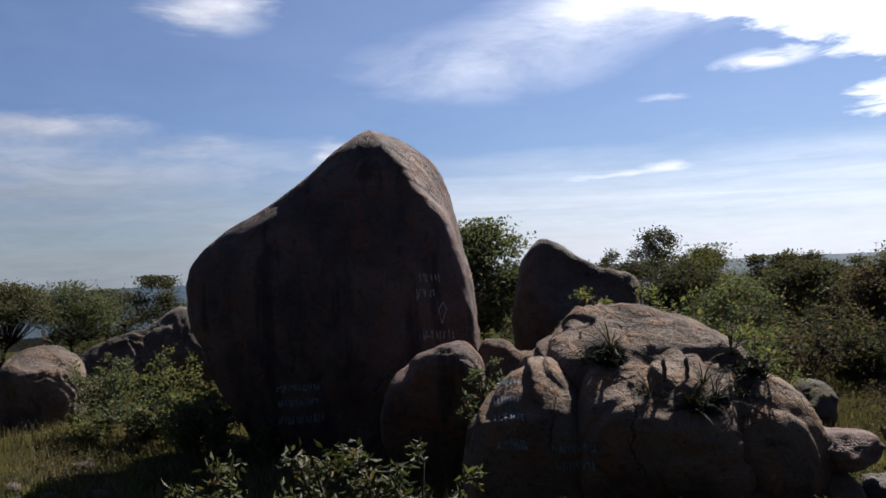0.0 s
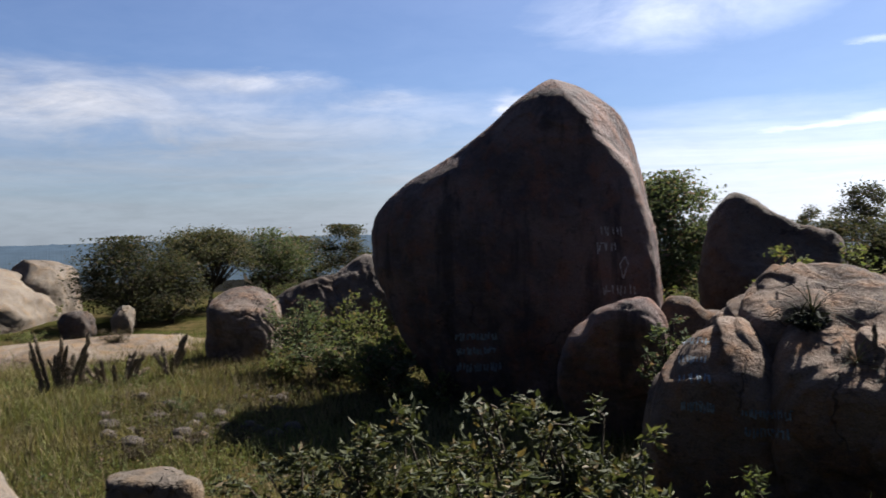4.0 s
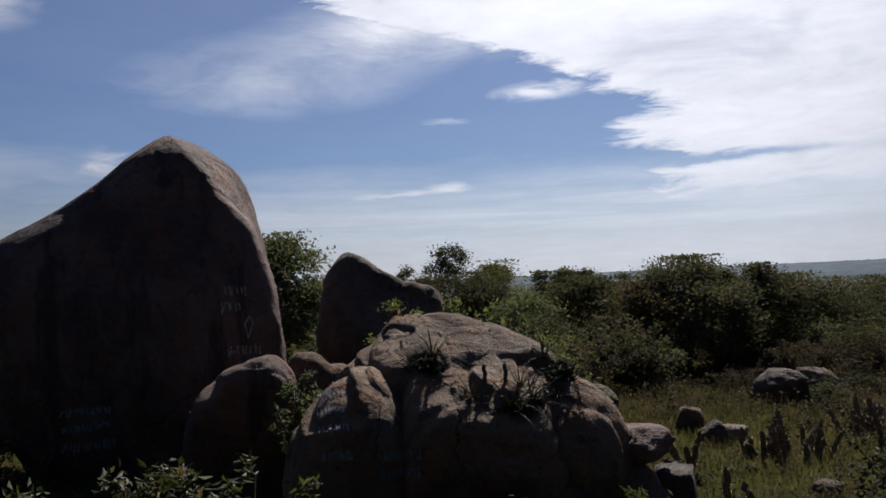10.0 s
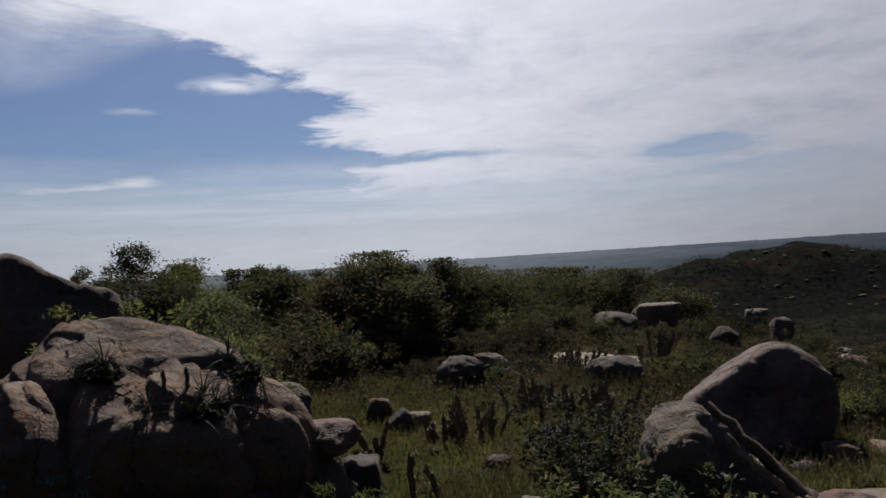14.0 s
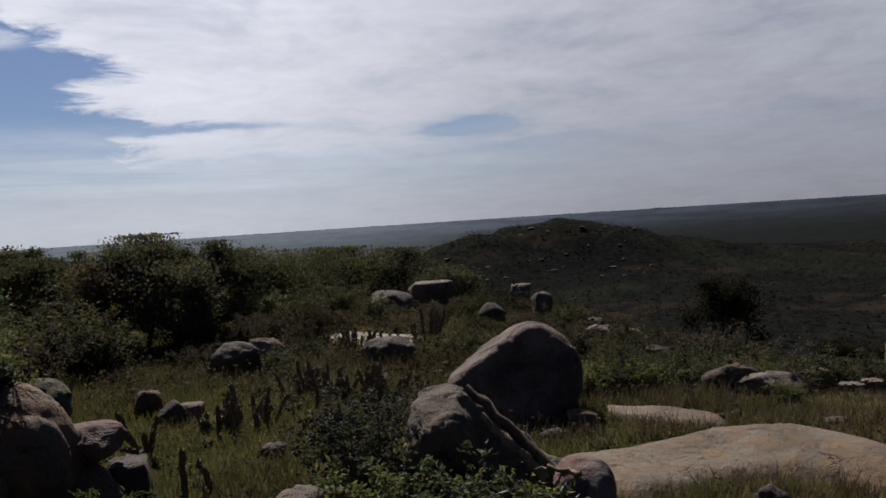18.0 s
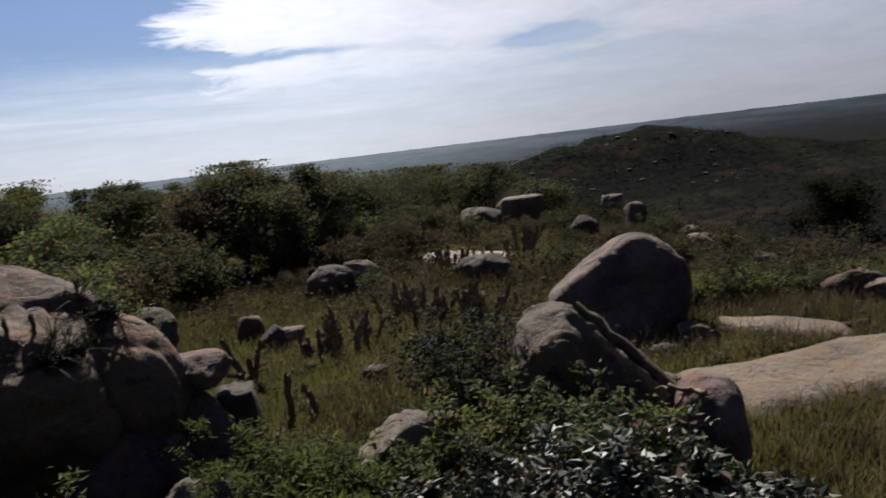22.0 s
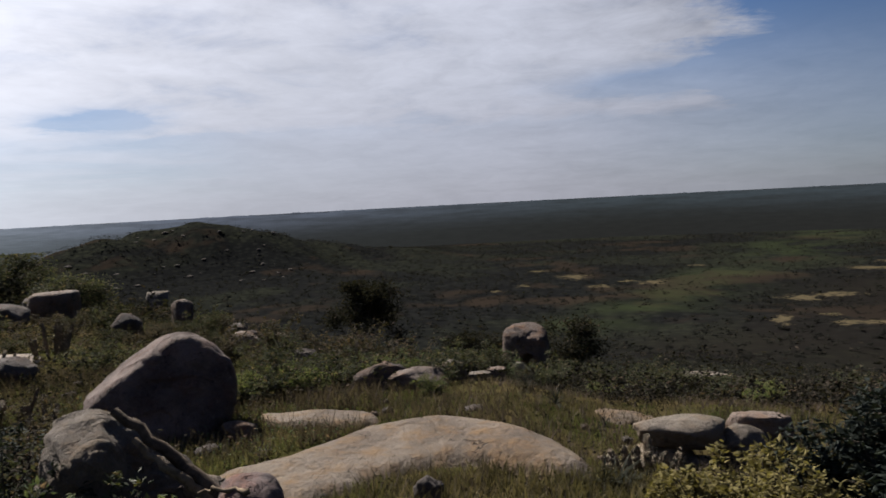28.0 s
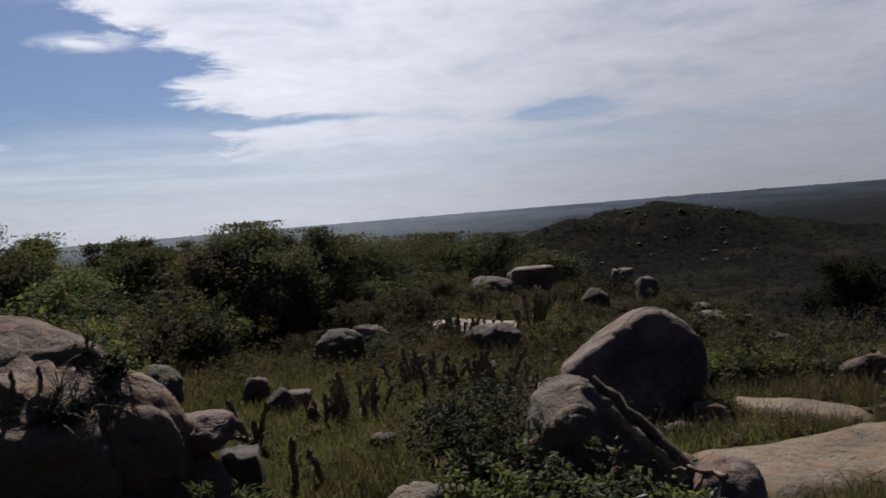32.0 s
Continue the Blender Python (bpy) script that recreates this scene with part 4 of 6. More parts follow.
bare_slab("broad bare granite slab with grass at its edges", SLAB_NEAR, SLAB_FAR, SLAB, 91, 0.2, 6)
bare_slab("low bare granite slab near a boulder", UPPER_NEAR, UPPER_FAR, SLAB, 92, 0.1, 3)
rock("rock_slab", 87.0, 13.6, 2.7, -0.22, "low tan granite slab on the slope", SLAB, 93, 1.4, level=5, square=2.2, rough=0.05, facets=1, sink=0.5, cuts=((0.4, 0, 0.91, 0.55),))
bare_slab("bright bare slab behind cacti", ((43.8, 23.2), (47, 23.0), (50.2, 23.2)), ((43.8, 25.6), (47, 26.2), (50.2, 25.6)), SLAB_PALE, 94, 0.08, 2)
rock("stacked_rock", 92.0, 11.5, 0.85, -0.1, "rounded rusty block in the middle of a stack", ORANGE, 95, 0.75, square=2.6, facets=4, joints=5)
rock("stacked_rock", 94.4, 11.35, 0.5, -0.2, "small block at the foot of a stack", ROCK, 99, 0.5, square=3, facets=7)
rock("stacked_rock", 93.0, 11.45, 1.25, 0.33, "flat pale rock lying on a stack", PALE, 96, 0.85, square=3.0, facets=4, rough=0.07, joints=4, base=-0.13)
rock("stacked_rock", 97.2, 11.7, 0.75, 0.16, "pale rock beside the stack", PALE, 97, 0.7, facets=9, square=3)
rock("stacked_rock", 98.3, 12.0, 0.95, 0.26, "flat brown rock behind the stack", ROCK, 101, 0.5, facets=9, square=3, flat_top=0.3)
rock("stacked_rock", 90.3, 11.0, 0.35, -0.22, "small rock below the stack", ROCK, 98, 0.3, facets=9)


# ---- plants ----
def tube(points, radii, sides=6):
    p = np.array(points, float)
    d = np.gradient(p, axis=0)
    d /= np.linalg.norm(d, axis=1)[:, None] + 1e-9
    ref = np.where(np.abs(d[:, 2:3]) > 0.9, np.array([[1.0, 0, 0]]), np.array([[0, 0, 1.0]]))
    a = np.cross(d, ref)
    a /= np.linalg.norm(a, axis=1)[:, None] + 1e-9
    b = np.cross(d, a)
    th = np.linspace(0, 2 * np.pi, sides, endpoint=False)
    ring = np.cos(th)[None, :, None] * a[:, None] + np.sin(th)[None, :, None] * b[:, None]
    v = p[:, None] + ring * np.array(radii)[:, None, None]
    return v.reshape(-1, 3), grid_faces(len(p), sides)


def gather(pieces):
    vs, fs, n = [], [], 0
    for v, f in pieces:
        vs.append(v), fs.append(np.asarray(f) + n)
        n += len(v)
    return np.concatenate(vs), np.concatenate(fs)


def leaves(points, size, rng, aspect=0.42, droop=0.1, spread=0.35, outward=None, level=0.0):
    """One folded leaf for each point."""
    n = len(points)
    a = rng.normal(size=(n, 3))
    a[:, 2] = a[:, 2] * 0.6 * (1 - level) - droop
    if outward is not None:
        a += outward
    a /= np.linalg.norm(a, axis=1)[:, None] + 1e-9
    b = np.cross(a, rng.normal(size=(n, 3)) + np.array([0, 0, 1.5 + 5 * level]))
    b /= np.linalg.norm(b, axis=1)[:, None] + 1e-9
    c = np.cross(a, b)
    L = size * rng.uniform(1 - spread, 1 + spread, (n, 1))
    W = L * aspect * 0.5
    p = np.asarray(points)
    v = np.stack([p, p + a * L * 0.45 + b * W + c * W * 0.35, p + a * L - c * L * 0.08, p + a * L * 0.45 - b * W + c * W * 0.35], 1)
    return v.reshape(-1, 3), np.arange(4 * n).reshape(-1, 4)


def shrub_parts(h, r, stems, count, leaf, seed, wide=1.0, open_=0.5, aspect=0.42, start=0.25):
    """Stems that fork from the ground, with leaves on their outer twigs."""
    rng = np.random.default_rng(seed)
    wood, tips, outs = [], [], []
    for k in range(stems):
        th = rng.uniform(0, 2 * np.pi)
        reach = r * np.sqrt(rng.uniform(0.05, 1)) * wide
        top = h * rng.uniform(0.55, 1.0) * (1 - 0.35 * (reach / r) ** 2)
        s = np.linspace(0, 1, 7)[:, None]
        end = np.array([np.cos(th) * reach, np.sin(th) * reach, top])
        line = s ** 1.3 * end * np.array([1, 1, 0]) + s ** 0.85 * end * np.array([0, 0, 1]) + rng.normal(0, 0.03 * h, (7, 3)) * s
        wood.append(tube(line[::2], np.linspace(0.016, 0.005, 4) * (0.5 + h * 0.5), 4))
        for j in range(5):
            q = line[2 + j]
            twig = rng.normal(0, 1, 3) * np.array([1, 1, 0.6]) + np.array([0, 0, 0.3])
            twig *= r * 0.28 / np.linalg.norm(twig)
            wood.append(tube([q, q + twig], [0.006 * (0.5 + h * 0.5), 0.002], 3))
            m = max(2, int(count / stems / 5))
            u = rng.uniform(start, 1.05, (m, 1))
            tips.append(q + twig * u + rng.normal(0, open_ * r * 0.13, (m, 3)))
            outs.append(np.repeat(twig[None] / np.linalg.norm(twig) * 0.6, m, 0))
    pts = np.concatenate(tips)
    pts[:, 2] = np.maximum(pts[:, 2], 0.04)
    return gather(wood), leaves(pts, leaf * 1.25, rng, aspect * 1.1, 0.15, 0.4, np.concatenate(outs))


def shrub(name, bearing, dist, h, r, label, mat, seed, stems=16, count=2500, leaf=0.07, category="shrub", group="", z=None, **more):
    x, y = polar(bearing, dist)
    ob = empty(name, (x, y, (gz(x, y) if z is None else z) - 0.03), label, category, group)
    w, l = shrub_parts(h, r, stems, count, leaf, seed, **more)
    part_mesh("wood", mesh_of("wood", *w, BARK, True), ob)
    part_mesh("foliage", mesh_of("foliage", *l, mat), ob)
    return ob


def tree(name, bearing, dist, top, crown, label, mat, seed, count=4500, leaf=0.09, clumps=34, shape="round", trunk=0.1, low=0.35, z=None):
    """A tapered trunk, limbs out to clumps, and leaves round the clumps; top is the height of the highest leaf."""
    x, y = polar(bearing, dist)
    base = gz(x, y) - 0.1
    h = top - base
    rng = np.random.default_rng(seed)
    ob = empty(name, (x, y, base), label, "tree", "trees on the hilltop")
    fork = h * low
    bend = rng.normal(0, 0.08 * h, 2)
    s = np.linspace(0, 1, 6)[:, None]
    stem = np.concatenate([s * bend, s * fork], 1)
    wood = [tube(stem, np.linspace(trunk, trunk * 0.7, 6), 8)]
    cs = []
    for k in range(clumps):
        th, u = rng.uniform(0, 2 * np.pi), np.sqrt(rng.uniform(0, 1))
        if shape == "umbrella":
            c = np.array([np.cos(th) * crown * u, np.sin(th) * crown * u, h * (0.95 - 0.26 * u ** 2.2) - rng.uniform(0, 0.22) * h])
        elif shape == "open":
            c = np.array([np.cos(th) * crown * u, np.sin(th) * crown * u, h * rng.uniform(0.45, 0.97)])
            c[:2] *= 1.15 - 0.6 * (c[2] / h - 0.45) / 0.5
        else:
            e = rng.uniform(-0.7, 1)
            rad = np.sqrt(max(0.05, 1 - e * e)) * crown * np.sqrt(rng.uniform(0.25, 1))
            c = np.array([np.cos(th) * rad, np.sin(th) * rad, h * (0.56 + 0.38 * e)])
        cs.append(c)
        a = np.array([*bend, fork]) * rng.uniform(0.75, 1)
        mid = (a + c) / 2 + rng.normal(0, 0.05 * h, 3) - np.array([0, 0, 0.04 * h])
        t = np.linspace(0, 1, 5)[:, None]
        wood.append(tube((1 - t) ** 2 * a + 2 * t * (1 - t) * mid + t * t * c, np.linspace(trunk * 0.4, trunk * 0.06, 5), 5))
    cs = np.array(cs)
    spread = crown * {"round": 0.23, "open": 0.15, "umbrella": 0.16}[shape]
    count = int(count * 2.3)
    pts = cs[rng.integers(0, clumps, count)] + rng.normal(0, 1, (count, 3)) * spread * np.array([1, 1, 0.45 if shape == "umbrella" else 0.7])
    pts[:, 2] = np.clip(pts[:, 2], 0.08 * h, h * 1.0)
    if dist < 34:
        bole = part_mesh("trunk", mesh_of("trunk", *wood[0], BARK, True), ob)
        for limb in wood[1:]:
            part_mesh("limb", mesh_of("limb", *limb, BARK, True), bole)
    else:
        part_mesh("trunk", mesh_of("trunk", *gather(wood), BARK, True), ob)
    part_mesh("crown", mesh_of("crown", *leaves(pts, leaf * 1.05, rng, 0.6), mat), ob)
    return ob


# trees, from the left round to the right
tree("acacia_tree", -28.9, 36, 3.8, 2.0, "flat topped acacia with feathery foliage", LEAF_TREE, 1, 9000, 0.1, 70, "umbrella", 0.1, 0.3)
tree("tree", -33.6, 32, 3.3, 1.75, "dense round green tree behind pale rocks", LEAF_TREE, 2, 6500, 0.1, 46, "round", 0.09, 0.2)
tree("tree", -31.3, 33, 2.2, 1.3, "low dense green tree beside an acacia", LEAF_TREE, 3, 3500, 0.1, 26, "round", 0.07, 0.2)
tree("tree", -24.6, 38, 3.5, 1.5, "sunlit green tree on the hilltop", LEAF, 4, 3800, 0.11, 28, "round", 0.08, 0.25)
tree("tree", -22.3, 46, 3.0, 1.9, "hazy green tree beyond the rocks", LEAF_TREE, 5, 3000, 0.13, 26, "round", 0.08, 0.25)
tree("tree", -19.4, 44, 3.6, 1.8, "hazy open tree beyond the long boulder", LEAF_TREE, 6, 2400, 0.12, 22, "open", 0.08, 0.3)
tree("tree", -45.0, 48, 3.0, 2.2, "dark tree behind the granite whaleback", LEAF_TREE, 7, 3500, 0.13, 26, "round", 0.09, 0.25)
tree("tree", 3.3, 24.5, 4.75, 1.4, "slender leafy tree beside the tall boulder", LEAF, 8, 9000, 0.11, 60, "round", 0.08, 0.12)
tree("tree", 11.3, 33, 3.75, 1.0, "small dark tree behind the leaning boulder", LEAF_TREE, 9, 1800, 0.1, 16, "open", 0.06, 0.4)
tree("tree", 15.3, 33, 4.7, 1.35, "open tree with upswept branches", LEAF_TREE, 10, 2600, 0.1, 20, "open", 0.07, 0.35)
tree("tree", 18.6, 29, 3.7, 1.5, "yellowish round tree in the thicket", LEAF_BRIGHT, 11, 4200, 0.085, 32, "round", 0.08, 0.3)
tree("tree", 24.3, 44, 3.4, 1.7, "spreading dark tree at the edge of the hilltop", LEAF_TREE, 12, 2600, 0.13, 18, "umbrella", 0.08, 0.4)
tree("tree", 26.8, 46, 3.1, 1.5, "spreading dark tree at the edge of the hilltop", LEAF_TREE, 13, 2200, 0.13, 16, "umbrella", 0.08, 0.4)
tree("tree", 31.3, 27, 3.5, 1.7, "large olive spreading tree in the thicket", LEAF_TREE, 14, 4600, 0.095, 46, "open", 0.09, 0.3)
tree("tree", 35.0, 28, 3.15, 1.6, "olive tree in the thicket", LEAF_TREE, 15, 3800, 0.1, 36, "open", 0.08, 0.3)
tree("tree", 38.5, 34, 2.65, 1.7, "dark round tree in the thicket", LEAF_TREE, 16, 4500, 0.11, 32, "round", 0.1, 0.22)
tree("tree", 42.0, 44, 2.2, 2.2, "low dark tree beyond the clearing", LEAF_TREE, 17, 4000, 0.13, 30, "round", 0.1, 0.2)
tree("tree", 45.5, 50, 1.9, 2.3, "low dark tree beyond the clearing", LEAF_TREE, 18, 3800, 0.14, 28, "round", 0.1, 0.2)
tree("tree", 48.8, 55, 1.5, 2.2, "low dark tree on the ridge", LEAF_TREE, 19, 3400, 0.15, 26, "round", 0.1, 0.2)
tree("tree", 52.2, 41, 0.9, 1.5, "dark bushy tree beside a pale boulder", LEAF_TREE, 20, 3400, 0.12, 26, "round", 0.08, 0.2)
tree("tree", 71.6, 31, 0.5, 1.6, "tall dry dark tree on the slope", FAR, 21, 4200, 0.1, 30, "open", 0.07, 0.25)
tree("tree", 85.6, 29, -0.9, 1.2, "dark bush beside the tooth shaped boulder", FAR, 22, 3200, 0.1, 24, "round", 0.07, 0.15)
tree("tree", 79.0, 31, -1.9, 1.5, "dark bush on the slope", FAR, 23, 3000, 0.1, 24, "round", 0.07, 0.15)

for k, (b, dd, top, r, mat, form) in enumerate(((13.0, 30, 3.5, 1.1, LEAF_TREE, "round"), (16.6, 27, 3.3, 1.3, LEAF_TREE, "round"), (18.0, 31, 3.55, 1.1, LEAF_TREE, "open"), (20.4, 25, 2.6, 1.2, LEAF, "round"), (22.6, 30, 3.2, 1.3, LEAF_TREE, "open"),
                                                 (24.6, 27, 3.0, 1.2, LEAF_TREE, "round"), (26.4, 31, 2.85, 1.3, LEAF_TREE, "round"), (28.6, 26, 2.75, 1.2, LEAF_DRY, "round"), (33.4, 25, 2.7, 1.1, LEAF_TREE, "round"), (36.4, 30, 2.7, 1.4, LEAF_TREE, "round"), (40.4, 33, 2.4, 1.5, LEAF_TREE, "round"), (44.0, 38, 2.0, 1.6, LEAF_TREE, "round"))):
    tree("tree", b, dd, top, r, "dark bushy tree in the thicket" if mat != LEAF else "green bushy tree behind the mound", mat, 201 + k, 3600, 0.1, 30, form, 0.07, 0.15)

# shrubs close to the lookout
for k, (b, dd, h, r, mat, lab) in enumerate(((-5.4, 6.3, 2.45, 0.75, LEAF_NEAR, "tall leafy shrub with drooping glossy leaves"), (-10.2, 6.5, 2.1, 0.8, LEAF_NEAR, "leafy shrub with drooping glossy leaves"),
                                             (-15.2, 6.6, 1.85, 0.8, LEAF_NEAR, "leafy shrub with drooping glossy leaves"), (-20.2, 6.8, 1.65, 0.75, LEAF_NEAR, "low leafy shrub at the edge of the grass"),
                                             (-1.2, 6.2, 2.15, 0.6, LEAF_NEAR, "leafy shrub in front of a shaded boulder"), (-7.6, 5.4, 1.7, 0.8, LEAF_NEAR, "leafy shrub in front of a shaded boulder"),
                                             (-13.0, 5.5, 1.4, 0.8, LEAF_NEAR, "leafy shrub with drooping glossy leaves"), (2.6, 6.0, 1.75, 0.5, LEAF_NEAR, "leafy shrub below the mound"), (6.2, 6.1, 1.5, 0.45, LEAF_NEAR, "small leafy shrub below the mound"))):
    shrub("leafy_shrub", b, dd, h, r, lab, mat, 31 + k, 18, int(5200 * r), 0.072, open_=0.45, start=0.3, aspect=0.36)
shrub("ferny_shrub", 13.4, 6.0, 1.75, 0.72, "ferny green shrub below the mound", FERN, 35, 18, 3800, 0.06, aspect=0.25)
shrub("flowering_weed", 12.2, 5.5, 1.2, 0.2, "weed with small yellow orange flowers below the mound", LEAF_YELLOW, 38, 8, 420, 0.035)
shrub("ferny_shrub", 30.4, 7.2, 1.1, 0.72, "ferny bright green shrub below the mound", FERN, 36, 20, 4200, 0.075, aspect=0.22)
shrub("ferny_shrub", 35.0, 7.3, 0.9, 0.6, "ferny bright green shrub among rocks", FERN, 37, 16, 2800, 0.075, aspect=0.22)
for k, (b, dd, h, r) in enumerate(((43.5, 6.0, 0.95, 0.75), (50.5, 6.1, 1.02, 0.85), (57.5, 6.2, 1.0, 0.8), (63.0, 6.3, 0.75, 0.6), (47.0, 5.3, 0.75, 0.7), (55.0, 5.4, 0.8, 0.7), (38.5, 5.6, 0.65, 0.5))):
    shrub("waxy_shrub", b, dd, h, r, "low shrub with grey waxy leaves shining in the sun", LEAF_SILVER, 41 + k, 20, 2800, 0.078, group="waxy shrubs", aspect=0.55, open_=0.7)
for k, (b, dd, hh, r, mat) in enumerate(((36.2, 6.6, 1.1, 0.7, FERN), (40.2, 6.9, 1.1, 0.7, FERN), (43.6, 7.2, 1.2, 0.7, LEAF_BRIGHT), (47.8, 6.7, 1.05, 0.7, LEAF_TREE), (52.2, 6.8, 1.1, 0.65, LEAF), (56.6, 6.9, 0.95, 0.55, LEAF_TREE), (33.4, 6.2, 0.95, 0.6, FERN), (60.2, 6.6, 0.8, 0.5, LEAF))):
    shrub("green_shrub", b, dd, hh, r, "lush green shrub below the boulders", mat, 181 + k, 16, 2200, 0.066, group="lush shrubs", aspect=0.3 if mat == FERN else 0.42)
shrub("green_shrub", 58.6, 7.3, 0.95, 0.55, "green shrub beside a fallen branch", LEAF_BRIGHT, 60, 16, 2600, 0.06)
shrub("green_shrub", 46.0, 7.4, 1.1, 0.6, "yellow green shrub among waxy shrubs", LEAF_BRIGHT, 61, 16, 2600, 0.055)
shrub("green_shrub", 49.6, 7.4, 1.2, 0.7, "green shrub in front of a pale rock", LEAF, 51, 18, 3000, 0.06)
shrub("green_shrub", 54.5, 7.4, 1.15, 0.75, "green shrub in front of a rock ridge", LEAF, 52, 18, 3000, 0.06)
shrub("dark_shrub", 44.4, 9.8, 1.5, 0.75, "dark leafy shrub in the clearing", LEAF_GLOSS, 53, 18, 3200, 0.06)
shrub("dark_shrub", 47.6, 10.6, 1.25, 0.6, "dark leafy shrub in the clearing", LEAF_GLOSS, 54, 14, 2200, 0.06)
shrub("dark_shrub", 49.0, 9.2, 1.25, 0.7, "dark tangled shrub beside a pale rock", LEAF_GLOSS, 64, 18, 2600, 0.055)
shrub("ferny_shrub", 29.2, 7.6, 1.35, 0.65, "ferny bright green shrub below a dark rock", FERN, 65, 16, 2600, 0.075, aspect=0.22)
shrub("dark_shrub", 50.6, 8.6, 1.35, 0.4, "dark tangled shrub beside the pale topped rock", LEAF_GLOSS, 66, 14, 1500, 0.05)
shrub("green_shrub", 53.2, 7.9, 1.0, 0.42, "green shrub in front of the pale topped rock", LEAF_NEAR, 67, 12, 1300, 0.06)
shrub("green_shrub", 56.2, 7.6, 0.85, 0.4, "green shrub below the fallen trunk", LEAF_NEAR, 68, 12, 1300, 0.06)
shrub("dark_shrub", 50.5, 11.4, 1.3, 0.6, "dark tangled shrub beside a boulder", LEAF_DRY, 55, 16, 1800, 0.05)
for k, (b, dd, hh, r) in enumerate(((94.6, 7.9, 1.0, 0.55), (98.2, 7.9, 1.2, 0.65), (102.0, 8.0, 1.15, 0.6), (96.4, 7.3, 0.9, 0.6))):
    shrub("yellow_bush", b, dd, hh, r, "bush with small yellow leaves", LEAF_YELLOW, 56 + k, 24, 3200, 0.062, group="yellow bushes")
shrub("tangled_shrub", 45.6, 8.6, 1.75, 0.6, "leafy tangled shrub in front of cacti", LEAF_TREE, 171, 20, 2600, 0.055)
shrub("tangled_shrub", 49.4, 9.7, 1.55, 0.5, "dry brown tangled shrub behind the pale topped rock", LEAF_DRY, 172, 18, 1800, 0.05)
shrub("tangled_shrub", 54.2, 7.9, 1.05, 0.34, "straggling shrub against the foot of a rock", LEAF_TREE, 173, 14, 800, 0.045)
shrub("glossy_shrub", 106.6, 8.6, 1.85, 0.8, "dark shrub with glossy leaves", LEAF_GLOSS, 158, 24, 4200, 0.075)
shrub("glossy_shrub", 104.0, 8.3, 1.5, 0.7, "dark shrub with glossy leaves", LEAF_GLOSS, 160, 22, 3600, 0.075)
shrub("glossy_shrub", 108.4, 7.8, 1.85, 0.75, "dark shrub with glossy leaves", LEAF_GLOSS, 163, 24, 4000, 0.075)
shrub("glossy_shrub", 110.4, 8.8, 1.9, 0.9, "dark shrub with glossy leaves", LEAF_GLOSS, 159, 24, 4200, 0.075)
# bright shrubs beside the tall boulder and behind the mound
for k, (b, dd, h, r, n) in enumerate(((-22.6, 19.5, 2.0, 0.95, 2800), (-18.6, 18.6, 1.9, 0.95, 2800), (-16.0, 17.4, 1.3, 0.7, 1800), (-20.3, 17.5, 1.2, 0.9, 2000), (-23.6, 17.8, 0.9, 0.6, 1200), (-17.6, 16.4, 1.7, 0.85, 2600), (-15.4, 15.6, 1.45, 0.75, 2200), (-13.6, 14.8, 0.9, 0.55, 1300),
                                      (12.4, 12.6, 2.95, 0.75, 2600), (15.6, 12.8, 2.85, 0.8, 2600), (18.8, 13.0, 2.6, 0.8, 2600), (21.6, 13.6, 2.2, 0.7, 1800), (4.0, 11.0, 2.15, 0.5, 1900), (5.8, 11.8, 2.1, 0.45, 1500), (2.8, 19.0, 2.4, 0.9, 2200), (5.6, 19.6, 2.3, 0.9, 2000), (13.2, 14.6, 2.9, 1.0, 3600), (16.2, 15.2, 3.0, 1.1, 3800), (18.4, 14.8, 2.75, 1.0, 3600), (20.6, 15.4, 2.5, 0.9, 3000))):
    shrub("bright_shrub", b, dd, h, r, "sunlit yellow green shrub beside boulders" if b < 0 else "yellow green shrub behind the mound", LEAF_BRIGHT if k % 3 else LEAF, 71 + k, 18, n, 0.075, group="bright shrubs")

for k, (b, dd) in enumerate(((63.2, 15.6), (65.4, 16.4), (68.4, 16.6), (70.6, 15.8), (73.2, 16.8), (76.4, 15.8), (67.4, 18.0))):
    shrub("bright_shrub", b, dd, 0.5 + 0.07 * (k % 4), 0.65, "yellow green shrub in grass beyond the bare slab", LEAF_BRIGHT if k % 3 == 1 else LEAF_TREE, 231 + k, 14, 1300, 0.07, group="bright shrubs", aspect=0.32)

# thicket and scrub: six kinds, copied
rs = random.Random(8)
kinds = []
for k, (mat, h, r, n, lf, lab) in enumerate(((LEAF_DRY, 1.5, 0.9, 1500, 0.07, "dry brown thicket bush"), (LEAF, 1.4, 0.9, 1700, 0.07, "green leafy thicket bush"), (LEAF_TREE, 1.8, 1.0, 1900, 0.075, "dark green thicket bush"),
                                         (LEAF_DRY, 1.1, 0.9, 1200, 0.065, "low dry scrub bush"), (LEAF_BRIGHT, 0.9, 0.8, 1500, 0.06, "low green scrub bush"), (LEAF_TREE, 1.2, 1.0, 1500, 0.07, "low dark scrub bush"))):
    kinds.append((h, mat, r, n, lf, lab))
SHOWN = {}


KEEP_CLEAR = ((47.7, 19.5), (48.2, 36), (51.2, 38), (55.4, 32), (37.6, 19.5), (31.1, 16.5), (33.2, 15.4), (24.2, 17), (63.0, 34), (65.3, 33), (67.0, 27), (77.3, 20), (80, 20), (82.6, 27), (45.2, 25), (46.8, 25), (48.8, 25), (95.4, 60))


